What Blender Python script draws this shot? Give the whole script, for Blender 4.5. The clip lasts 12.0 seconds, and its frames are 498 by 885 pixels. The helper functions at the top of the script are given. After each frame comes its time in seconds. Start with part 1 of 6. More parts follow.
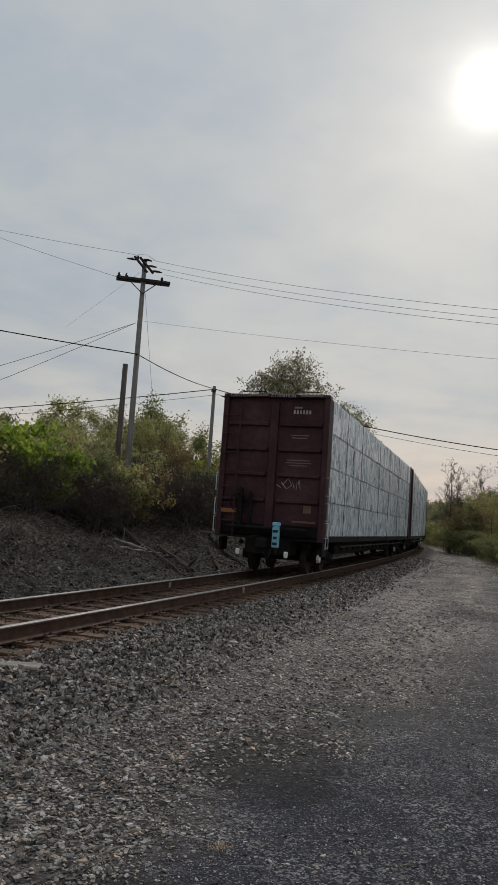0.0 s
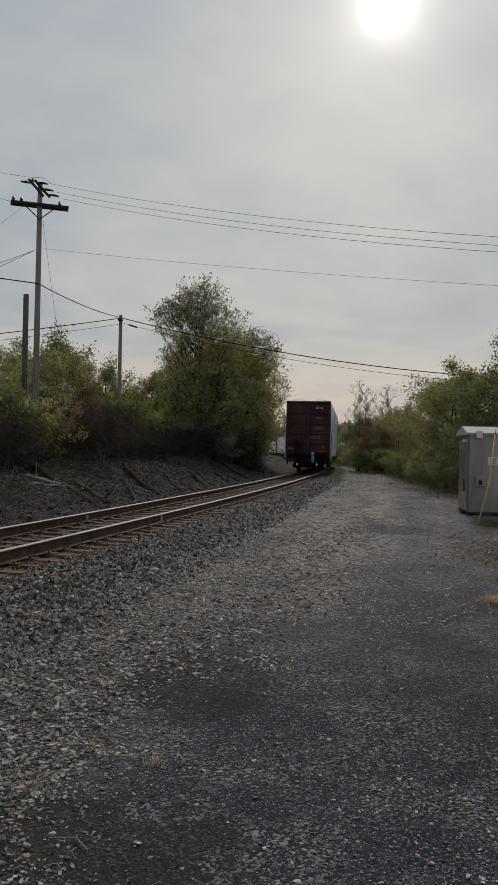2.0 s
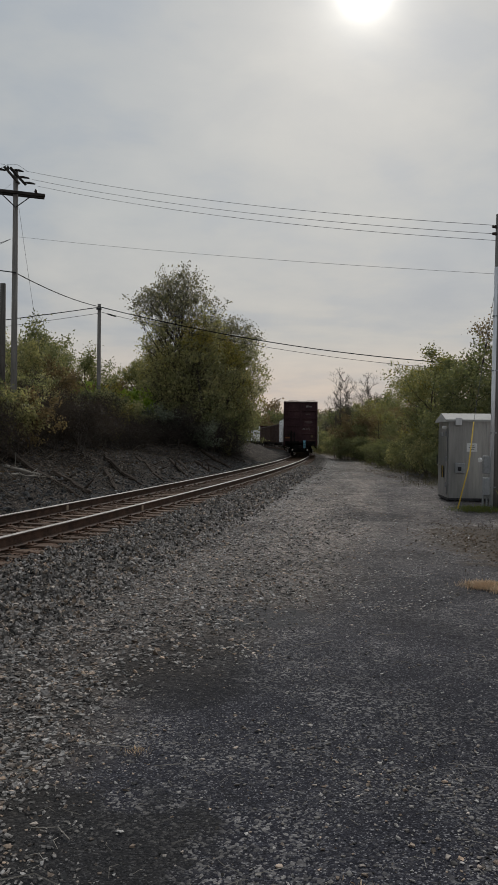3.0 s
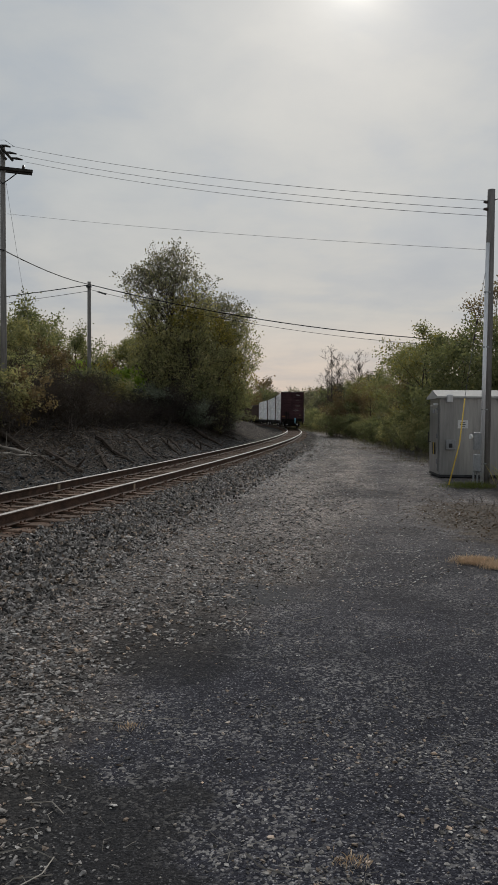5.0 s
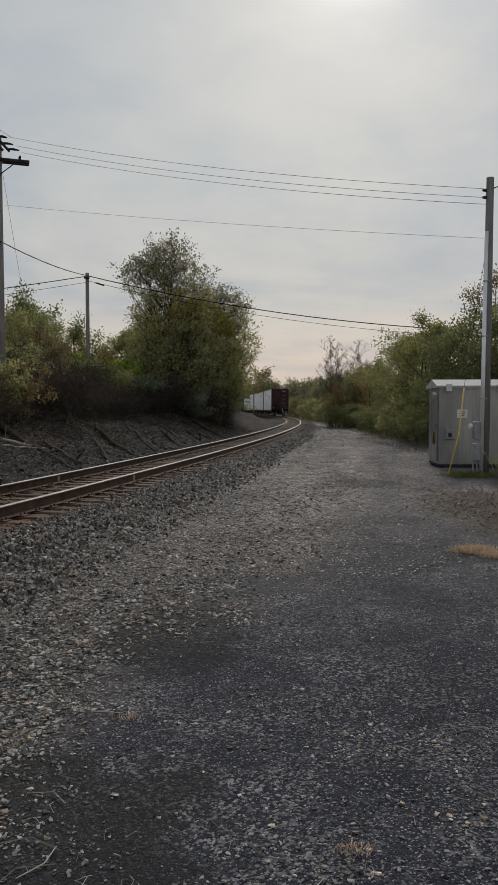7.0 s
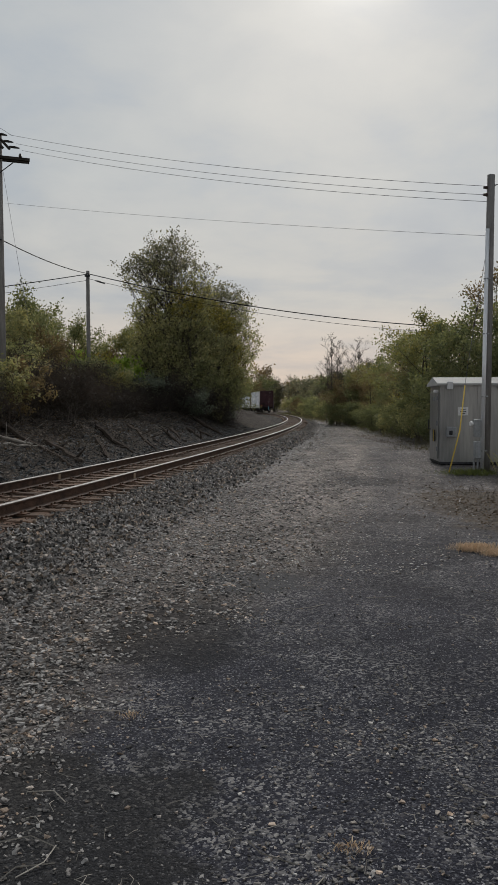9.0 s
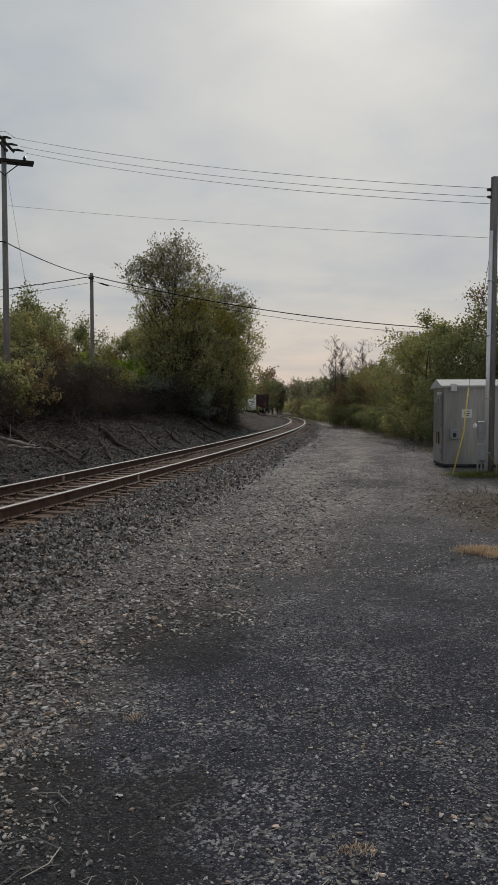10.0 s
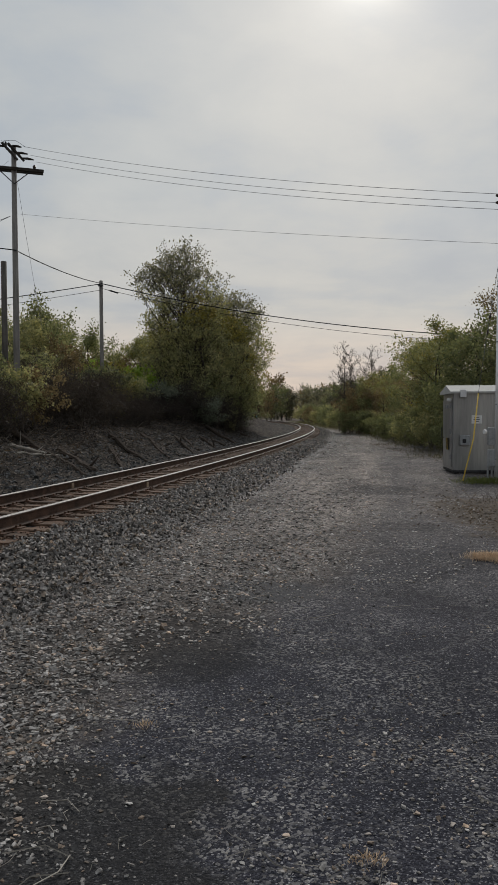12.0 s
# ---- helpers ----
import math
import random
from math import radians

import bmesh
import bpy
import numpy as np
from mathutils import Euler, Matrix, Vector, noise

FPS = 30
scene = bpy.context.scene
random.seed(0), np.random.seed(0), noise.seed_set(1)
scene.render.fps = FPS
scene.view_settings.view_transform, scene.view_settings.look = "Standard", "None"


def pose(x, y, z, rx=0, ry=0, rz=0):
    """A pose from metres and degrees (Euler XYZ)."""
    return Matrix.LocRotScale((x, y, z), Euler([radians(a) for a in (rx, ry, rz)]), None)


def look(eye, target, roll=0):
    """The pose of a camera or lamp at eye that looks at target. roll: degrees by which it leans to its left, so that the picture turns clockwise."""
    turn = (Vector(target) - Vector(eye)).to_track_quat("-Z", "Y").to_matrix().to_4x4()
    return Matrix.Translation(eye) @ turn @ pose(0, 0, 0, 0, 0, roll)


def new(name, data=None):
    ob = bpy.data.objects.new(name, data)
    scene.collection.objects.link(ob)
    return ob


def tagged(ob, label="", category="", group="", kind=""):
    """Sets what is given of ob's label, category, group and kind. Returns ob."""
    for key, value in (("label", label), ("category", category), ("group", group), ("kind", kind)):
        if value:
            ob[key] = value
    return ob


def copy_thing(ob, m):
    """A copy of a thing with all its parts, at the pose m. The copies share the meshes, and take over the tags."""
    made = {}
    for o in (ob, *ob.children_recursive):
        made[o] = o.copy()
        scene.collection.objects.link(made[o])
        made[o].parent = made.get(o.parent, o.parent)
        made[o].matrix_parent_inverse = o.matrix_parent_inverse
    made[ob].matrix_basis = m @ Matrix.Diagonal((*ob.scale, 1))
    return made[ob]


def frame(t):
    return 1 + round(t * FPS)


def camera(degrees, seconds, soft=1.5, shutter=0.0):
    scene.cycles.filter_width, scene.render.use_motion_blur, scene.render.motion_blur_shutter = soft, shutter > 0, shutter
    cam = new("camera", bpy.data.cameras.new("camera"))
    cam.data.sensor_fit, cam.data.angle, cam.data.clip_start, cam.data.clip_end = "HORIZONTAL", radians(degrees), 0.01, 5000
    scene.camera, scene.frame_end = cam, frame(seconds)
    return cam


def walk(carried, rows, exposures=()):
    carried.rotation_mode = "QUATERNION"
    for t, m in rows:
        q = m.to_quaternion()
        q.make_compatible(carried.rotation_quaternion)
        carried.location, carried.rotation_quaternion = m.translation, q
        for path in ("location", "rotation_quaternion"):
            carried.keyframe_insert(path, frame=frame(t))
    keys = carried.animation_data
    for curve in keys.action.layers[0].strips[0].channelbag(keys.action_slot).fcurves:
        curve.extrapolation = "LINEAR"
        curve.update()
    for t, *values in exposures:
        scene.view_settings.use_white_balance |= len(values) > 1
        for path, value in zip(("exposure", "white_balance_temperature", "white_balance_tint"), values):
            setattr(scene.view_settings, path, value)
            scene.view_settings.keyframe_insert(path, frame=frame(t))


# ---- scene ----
cam = camera(35.72, 12.0, soft=0.9)
PATH = [
    (0.0, pose(0.003, -0.006, 1.769, 95.70, -3.95, 8.49)),
    (0.5, pose(-0.044, -0.026, 1.774, 93.24, -2.83, 4.94)),
    (1.0, pose(-0.040, -0.033, 1.768, 92.13, -2.51, 4.24)),
    (1.5, pose(-0.032, -0.024, 1.760, 91.28, -2.21, 2.58)),
    (2.0, pose(-0.026, -0.015, 1.756, 90.62, -1.14, 2.09)),
    (2.5, pose(-0.018, -0.013, 1.756, 90.09, -0.68, 0.97)),
    (3.0, pose(-0.015, -0.006, 1.752, 89.81, -0.62, 0.68)),
    (5.0, pose(-0.005, -0.006, 1.751, 88.18, -0.30, 0.08)),
    (5.5, pose(-0.002, -0.001, 1.749, 87.88, -0.20, 0.05)),
    (6.0, pose(-0.002, 0.001, 1.749, 87.66, -0.05, 0.05)),
    (6.5, pose(0.000, 0.000, 1.750, 87.59, 0.00, 0.00)),
    (7.0, pose(-0.002, -0.001, 1.749, 87.49, 0.05, 0.03)),
    (9.0, pose(0.002, 0.010, 1.748, 87.34, 0.10, 0.09)),
    (9.5, pose(-0.000, -0.000, 1.751, 87.40, 0.01, 0.20)),
    (10.0, pose(-0.000, 0.000, 1.752, 87.49, 0.10, 0.35)),
    (10.5, pose(0.002, 0.004, 1.748, 87.63, 0.16, 0.53)),
    (11.0, pose(0.001, -0.001, 1.753, 87.75, 0.23, 0.72)),
    (11.5, pose(0.003, -0.001, 1.756, 87.84, 0.26, 0.88)),
    (12.0, pose(-0.001, 0.004, 1.752, 87.97, 0.24, 1.02)),
]
walk(cam, PATH, exposures=[(0.0, -0.02), (0.5, -0.14), (1.0, -0.15), (2.5, -0.17), (6.5, -0.04), (12.0, -0.04)])

# ---- world and sun ----
SUN_EL, SUN_AZ = radians(30.1), radians(7.5)      # azimuth clockwise from +y
SUN_DIR = Vector((math.sin(SUN_AZ) * math.cos(SUN_EL), math.cos(SUN_AZ) * math.cos(SUN_EL), math.sin(SUN_EL)))


class Nodes:
    """Short hand for node trees."""

    def __init__(self, tree):
        self.t = tree
        tree.nodes.clear()

    def n(self, kind, ins=None, **props):
        node = self.t.nodes.new(kind)
        if "operation" in props:
            node.operation = props["operation"]
            if "use_clamp" in props:
                node.use_clamp = props["use_clamp"]
        if "feature" in props:
            node.feature = props["feature"]
        if "data_type" in props:
            node.data_type, node.blend_type = props["data_type"], props["blend_type"]
        for k, v in (ins or {}).items():
            self.put(node.inputs[k], v)
        return node

    def put(self, socket, v):
        if isinstance(v, bpy.types.NodeSocket):
            self.t.links.new(v, socket)
        else:
            socket.default_value = v

    def math(self, op, a, b=0.5, c=0.5, clamp=False):
        return self.n("ShaderNodeMath", {0: a, 1: b, 2: c}, operation=op, use_clamp=clamp).outputs[0]

    def ramp(self, fac, stops, interp="LINEAR"):
        r = self.n("ShaderNodeValToRGB", {0: fac})
        r.color_ramp.interpolation = interp
        e = r.color_ramp.elements
        while len(e) < len(stops):
            e.new(0.5)
        for el, (p, col) in zip(e, stops):
            el.position = p
            el.color = (*col, 1) if len(col) == 3 else col
        return r.outputs[0]

    def mix(self, fac, a, b, blend="MIX"):
        m = self.n("ShaderNodeMix", data_type="RGBA", blend_type=blend)
        self.put(m.inputs[0], fac)
        for s, v in ((m.inputs[6], a), (m.inputs[7], b)):
            self.put(s, (*v, 1) if isinstance(v, tuple) and len(v) == 3 else v)
        return m.outputs[2]

    def noise(self, vec, scale, detail=4.0, rough=0.55, distort=0.0):
        return self.n("ShaderNodeTexNoise", {"Vector": vec, "Scale": scale, "Detail": detail, "Roughness": rough,
                                             "Distortion": distort}).outputs[0]


def make_world():
    w = bpy.data.worlds.new("sky")
    scene.world = w
    w.use_nodes = True
    N = Nodes(w.node_tree)
    d = N.n("ShaderNodeTexCoord").outputs["Generated"]
    sep = N.n("ShaderNodeSeparateXYZ", {0: d})
    up = N.math("MAXIMUM", sep.outputs[2], 0.0)
    tex = N.n("ShaderNodeTexSky")
    tex.sky_type, tex.sun_disc, tex.sun_elevation, tex.sun_rotation = "NISHITA", False, SUN_EL, SUN_AZ
    tex.dust_density = 3.0
    sky = N.mix(1.0, tex.outputs[0], (0.07, 0.07, 0.07), "MULTIPLY")
    # veil of thin cloud: warm and pale at the horizon, blue grey above
    veil = N.ramp(up, [(0.0, (0.60, 0.52, 0.47)), (0.06, (0.60, 0.535, 0.495)), (0.13, (0.49, 0.50, 0.505)),
                       (0.28, (0.460, 0.495, 0.522)), (0.6, (0.475, 0.515, 0.55)), (1.0, (0.39, 0.43, 0.465))])
    # cloud layer drawn on a plane overhead, so that it flattens towards the horizon
    den = N.math("ADD", up, 0.16)
    plane = N.n("ShaderNodeCombineXYZ", {0: N.math("DIVIDE", sep.outputs[0], den), 1: N.math("DIVIDE", sep.outputs[1], den), 2: 0.0}).outputs[0]
    big = N.noise(plane, 0.75, 5.0, 0.5, 0.6)
    fine = N.noise(plane, 2.6, 6.0, 0.6, 0.2)
    c = N.math("ADD", N.math("MULTIPLY", big, 0.7), N.math("MULTIPLY", fine, 0.3))
    shade = N.ramp(c, [(0.38, (0.82, 0.865, 0.93)), (0.455, (0.92, 0.945, 0.975)), (0.51, (1.03, 1.02, 1.0)), (0.60, (1.16, 1.12, 1.06))])
    veil = N.mix(1.0, veil, shade, "MULTIPLY")
    col = N.mix(0.93, sky, veil)
    # the veiled sun
    dot = N.n("ShaderNodeVectorMath", {0: d, 1: tuple(SUN_DIR)}, operation="DOT_PRODUCT").outputs["Value"]
    dot = N.math("MAXIMUM", dot, 0.0)
    thin = N.math("MULTIPLY_ADD", c, 3.2, -0.6)
    halo = N.math("MULTIPLY", N.math("MULTIPLY", N.math("POWER", dot, 280.0), 0.16), thin)
    glow = N.math("MULTIPLY", N.math("MULTIPLY", N.math("POWER", dot, 1300.0), 0.55), thin)
    disc = N.math("MULTIPLY", N.math("POWER", dot, 7000.0), 4.0)
    tot = N.math("ADD", N.math("ADD", halo, glow), disc)
    warm = N.mix(1.0, (1.0, 0.96, 0.88), N.n("ShaderNodeCombineColor", {0: tot, 1: tot, 2: tot}).outputs[0], "MULTIPLY")
    col = N.mix(1.0, col, warm, "ADD")
    bg = N.n("ShaderNodeBackground", {"Color": col, "Strength": 1.0})
    out = N.n("ShaderNodeOutputWorld")
    w.node_tree.links.new(bg.outputs[0], out.inputs[0])


make_world()
sun = new("sun", bpy.data.lights.new("sun", "SUN"))
sun.data.energy, sun.data.angle, sun.data.color = 1.9, radians(11), (1.0, 0.945, 0.875)
sun.matrix_world = look((0, 0, 40), Vector((0, 0, 40)) - SUN_DIR)


# ---- materials ----
def material(name, build):
    m = bpy.data.materials.new(name)
    m.use_nodes = True
    N = Nodes(m.node_tree)
    bsdf = build(N)
    out = N.n("ShaderNodeOutputMaterial")
    m.node_tree.links.new(bsdf.outputs[0], out.inputs[0])
    return m


def principled(N, color, rough, metal=0.0, bump=None, strength=0.3, dist=0.01, spec=0.5, sub=0.0):
    ins = {"Base Color": (*color, 1) if isinstance(color, tuple) else color, "Roughness": rough, "Metallic": metal,
           "Specular IOR Level": spec}
    if bump is not None:
        ins["Normal"] = N.n("ShaderNodeBump", {"Height": bump, "Strength": strength, "Distance": dist}).outputs[0]
    return N.n("ShaderNodeBsdfPrincipled", ins)


def varied(name, a, b, scale, rough=0.8, metal=0.0, bump=0.3, grain=8.0, stretch=(1, 1, 1), per=0.25, spec=0.2, c=None, tint=None):
    """Two colours mixed by large and fine noise, with a shade of its own for each object or island."""

    def build(N):
        v = N.n("ShaderNodeMapping", {"Vector": N.n("ShaderNodeTexCoord").outputs["Object"], "Scale": stretch}).outputs[0]
        n1, n2 = N.noise(v, scale, 4.0), N.noise(v, scale * grain, 5.0, 0.65)
        f = N.math("ADD", N.math("MULTIPLY", n1, 0.6), N.math("MULTIPLY", n2, 0.4))
        col = N.ramp(f, [(0.36, a), (0.64, b)] if c is None else [(0.33, a), (0.52, b), (0.68, c)])
        rnd = N.math("ADD", N.n("ShaderNodeObjectInfo").outputs["Random"], N.n("ShaderNodeNewGeometry").outputs["Random Per Island"])
        k = N.math("MULTIPLY_ADD", N.math("FRACT", rnd), 2 * per, 1 - per)
        col = N.mix(1.0, col, N.n("ShaderNodeCombineColor", {0: k, 1: k, 2: k}).outputs[0], "MULTIPLY")
        if tint:
            # some pieces are brown, some bluish
            hue = N.math("FRACT", N.math("MULTIPLY", rnd, 7.13))
            col = N.mix(1.0, col, N.ramp(hue, [(0.0, tint[0]), (0.35, (1, 1, 1)), (0.7, (1, 1, 1)), (1.0, tint[1])]), "MULTIPLY")
        return principled(N, col, rough, metal, n2, bump, 0.02, spec)

    return material(name, build)


def leaf_material(name, cols, per=0.35):
    def build(N):
        r = N.n("ShaderNodeNewGeometry").outputs["Random Per Island"]
        pos = N.n("ShaderNodeNewGeometry").outputs["Position"]
        f = N.math("ADD", N.math("MULTIPLY", r, 0.45), N.math("MULTIPLY", N.noise(pos, 0.55, 3.0), 0.6))
        col = N.ramp(f, [(0.2 + 0.65 * i / (len(cols) - 1), c) for i, c in enumerate(cols)])
        diff = N.n("ShaderNodeBsdfPrincipled", {"Base Color": col, "Roughness": 0.6, "Specular IOR Level": 0.25})
        tr = N.n("ShaderNodeBsdfTranslucent", {"Color": N.mix(1.0, col, (1.05, 1.05, 0.75), "MULTIPLY")})
        m = N.n("ShaderNodeMixShader", {0: 0.5})
        N.put(m.inputs[1], diff.outputs[0])
        N.put(m.inputs[2], tr.outputs[0])
        return m

    return material(name, build)


def ground_material():
    """Uv: metres along the track and from its middle. Gravel lane beside the ballast, worn asphalt past it, earth further out."""

    def build(N):
        tc = N.n("ShaderNodeTexCoord")
        p = tc.outputs["Object"]
        lat = N.n("ShaderNodeSeparateXYZ", {0: tc.outputs["UV"]}).outputs[1]
        pos = N.n("ShaderNodeSeparateXYZ", {0: p})
        edge = N.noise(p, 2.2, 5.0, 0.65)
        wob = N.math("MULTIPLY_ADD", N.noise(p, 0.5, 5.0, 0.6), 1.3, -0.65)
        l = N.math("ADD", N.math("ADD", lat, wob), N.math("MULTIPLY_ADD", edge, 0.8, -0.4))

        widen = N.n("ShaderNodeMapRange", {0: pos.outputs[1], 1: 5.0, 2: 9.0, 3: 0.0, 4: 1.1}).outputs[0]     # the gravel strip broadens ahead

        def cells(scale):
            v = N.n("ShaderNodeTexVoronoi", {"Vector": p, "Scale": scale}, feature="F1")
            return N.n("ShaderNodeSeparateColor", {0: v.outputs["Color"]}).outputs[0], v.outputs["Distance"]

        def blob(x, y, rx, ry):
            """1 inside a ragged oval patch."""
            a = N.math("DIVIDE", N.math("SUBTRACT", pos.outputs[0], x), rx)
            b = N.math("DIVIDE", N.math("SUBTRACT", pos.outputs[1], y), ry)
            d = N.math("SQRT", N.math("ADD", N.math("MULTIPLY", a, a), N.math("MULTIPLY", b, b)))
            d = N.math("ADD", d, N.math("MULTIPLY_ADD", edge, 1.6, -0.8))
            return N.n("ShaderNodeMapRange", {0: d, 1: 1.05, 2: 0.75}).outputs[0]

        c1, d1 = cells(24.0)
        c2, d2 = cells(60.0)
        c3, d3 = cells(130.0)
        gravel = N.ramp(c1, [(0.0, (0.022, 0.020, 0.019)), (0.45, (0.11, 0.103, 0.099)), (0.8, (0.24, 0.226, 0.217)), (1.0, (0.44, 0.42, 0.405))])
        gravel = N.mix(0.55, gravel, N.ramp(c2, [(0.0, (0.035, 0.033, 0.032)), (0.6, (0.14, 0.131, 0.126)), (1.0, (0.34, 0.322, 0.308))]))
        grain = N.noise(p, 160.0, 2.0, 0.7)
        asphalt = N.ramp(c3, [(0.0, (0.006, 0.0063, 0.0085)), (0.55, (0.0205, 0.0212, 0.0285)), (0.84, (0.051, 0.052, 0.065)), (0.93, (0.165, 0.167, 0.18)), (1.0, (0.40, 0.385, 0.39))])
        asphalt = N.mix(0.35, asphalt, N.ramp(grain, [(0.35, (0.013, 0.0132, 0.0175)), (0.65, (0.069, 0.070, 0.087))]))
        # loose chips lie in drifts
        drift = N.ramp(N.noise(p, 1.1, 5.0, 0.65), [(0.42, (0, 0, 0)), (0.64, (1, 1, 1))])
        chips = N.math("MULTIPLY", N.ramp(c2, [(0.70, (0, 0, 0)), (0.76, (1, 1, 1))]), drift)
        asphalt = N.mix(N.math("MULTIPLY", chips, 0.6), asphalt, N.ramp(c2, [(0.65, (0.14, 0.134, 0.135)), (1.0, (0.46, 0.44, 0.42))]))
        wear = N.ramp(N.noise(p, 0.42, 4.0, 0.6, 0.6), [(0.32, (0.6, 0.6, 0.62)), (0.48, (0.95, 0.95, 0.96)), (0.66, (1.45, 1.42, 1.39))])
        asphalt = N.mix(1.0, asphalt, wear, "MULTIPLY")
        gravel = N.mix(1.0, gravel, N.ramp(N.noise(p, 0.8, 4.0, 0.6), [(0.3, (0.80, 0.78, 0.76)), (0.7, (1.4, 1.35, 1.32))]), "MULTIPLY")
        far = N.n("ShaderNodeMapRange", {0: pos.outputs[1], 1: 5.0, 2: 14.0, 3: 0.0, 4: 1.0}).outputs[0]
        tone = N.mix(far, (0.50, 0.48, 0.475), (1.12, 1.08, 1.06))      # loose stones cover the near bed; the shade of their gaps darkens its colour
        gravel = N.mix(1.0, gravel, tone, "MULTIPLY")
        # coarse specks and wheel-worn streaks of the further lane
        c0, d0 = cells(17.0)
        speck = N.ramp(c0, [(0.0, (0.62, 0.62, 0.63)), (0.5, (0.9, 0.9, 0.9)), (0.85, (1.12, 1.11, 1.1)), (1.0, (1.6, 1.57, 1.54))])
        ruts = N.n("ShaderNodeMapping", {"Vector": tc.outputs["UV"], "Scale": (0.16, 1.1, 1.0)}).outputs[0]
        speck = N.mix(1.0, speck, N.ramp(N.noise(ruts, 1.0, 5.0, 0.65), [(0.36, (0.55, 0.55, 0.57)), (0.5, (1, 1, 1)), (0.64, (1.35, 1.33, 1.3))]), "MULTIPLY")
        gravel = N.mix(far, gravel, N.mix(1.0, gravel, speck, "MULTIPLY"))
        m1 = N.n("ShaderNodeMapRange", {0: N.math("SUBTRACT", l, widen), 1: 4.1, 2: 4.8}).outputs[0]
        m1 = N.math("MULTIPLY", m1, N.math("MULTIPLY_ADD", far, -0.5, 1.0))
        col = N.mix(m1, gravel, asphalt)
        m0 = N.n("ShaderNodeMapRange", {0: l, 1: 3.0, 2: 2.3, 3: 0.0, 4: 0.85}).outputs[0]
        col = N.mix(m0, col, N.ramp(c1, [(0.0, (0.014, 0.013, 0.013)), (0.6, (0.085, 0.079, 0.077)), (1.0, (0.26, 0.24, 0.23))]))
        # patches: bitumen spill, smooth repair, dark hollows in the lane
        col = N.mix(N.math("MULTIPLY", blob(-0.55, 5.9, 0.6, 1.0), 0.6), col, (0.013, 0.0135, 0.015))
        col = N.mix(N.math("MULTIPLY", blob(-0.02, 7.6, 0.55, 0.6), 0.8), col, N.ramp(grain, [(0.3, (0.05, 0.05, 0.053)), (0.7, (0.085, 0.085, 0.09))]))
        col = N.mix(N.math("MULTIPLY", blob(2.75, 18.0, 0.75, 1.3), 0.6), col, (0.03, 0.03, 0.033))
        col = N.mix(N.math("MULTIPLY", blob(-0.95, 3.1, 0.95, 0.85), 0.7), col, N.ramp(grain, [(0.3, (0.008, 0.008, 0.008)), (0.7, (0.04, 0.039, 0.037))]))
        earth = N.ramp(N.noise(p, 9.0, 6.0, 0.75), [(0.35, (0.03, 0.025, 0.022)), (0.55, (0.10, 0.08, 0.062)), (0.75, (0.22, 0.17, 0.12))])
        col = N.mix(N.n("ShaderNodeMapRange", {0: l, 1: 8.2, 2: 9.6}).outputs[0], col, earth)
        col = N.mix(N.math("MULTIPLY", blob(4.5, 13.2, 1.5, 3.6), 0.85), col, earth)
        h = N.math("ADD", N.math("MULTIPLY", d1, -1.0), N.math("ADD", N.math("MULTIPLY", d2, -0.7), N.math("MULTIPLY", d3, -0.35)))
        return principled(N, col, 0.9, 0.0, h, 0.5, 0.015, 0.05)

    return material("ground", build)


M = {}
M["ground"] = ground_material()
M["stone"] = varied("ballast_stone", (0.034, 0.0315, 0.030), (0.34, 0.315, 0.295), 9.0, 0.7, per=0.85, spec=0.15, tint=((1.02, 1.0, 0.99), (1.25, 1.02, 0.8)))
M["crib"] = varied("rusty_crib_dirt", (0.04, 0.024, 0.017), (0.13, 0.072, 0.047), 5.0, 0.95, bump=0.8, grain=6, per=0.0, c=(0.17, 0.12, 0.09))
M["ruststone"] = varied("rust_stained_stone", (0.05, 0.035, 0.027), (0.17, 0.115, 0.085), 8.0, 0.85, per=0.6, spec=0.12)
M["bankstone"] = varied("dark_bank_stone", (0.036, 0.036, 0.037), (0.15, 0.147, 0.146), 8.0, 0.85, per=0.7, spec=0.12)
M["palestone"] = varied("pale_stone", (0.25, 0.235, 0.225), (0.48, 0.46, 0.44), 14.0, 0.8, per=0.4, spec=0.1)
M["pebble"] = varied("gravel_stone", (0.040, 0.036, 0.034), (0.36, 0.335, 0.315), 5.0, 0.7, per=0.8, spec=0.2, tint=((0.98, 1.0, 1.03), (1.32, 1.02, 0.78)))

M["lanestone"] = varied("lane_stone", (0.20, 0.19, 0.182), (0.52, 0.495, 0.47), 5.0, 0.75, per=0.5, spec=0.12, tint=((0.95, 1.0, 1.04), (1.2, 1.02, 0.85)))


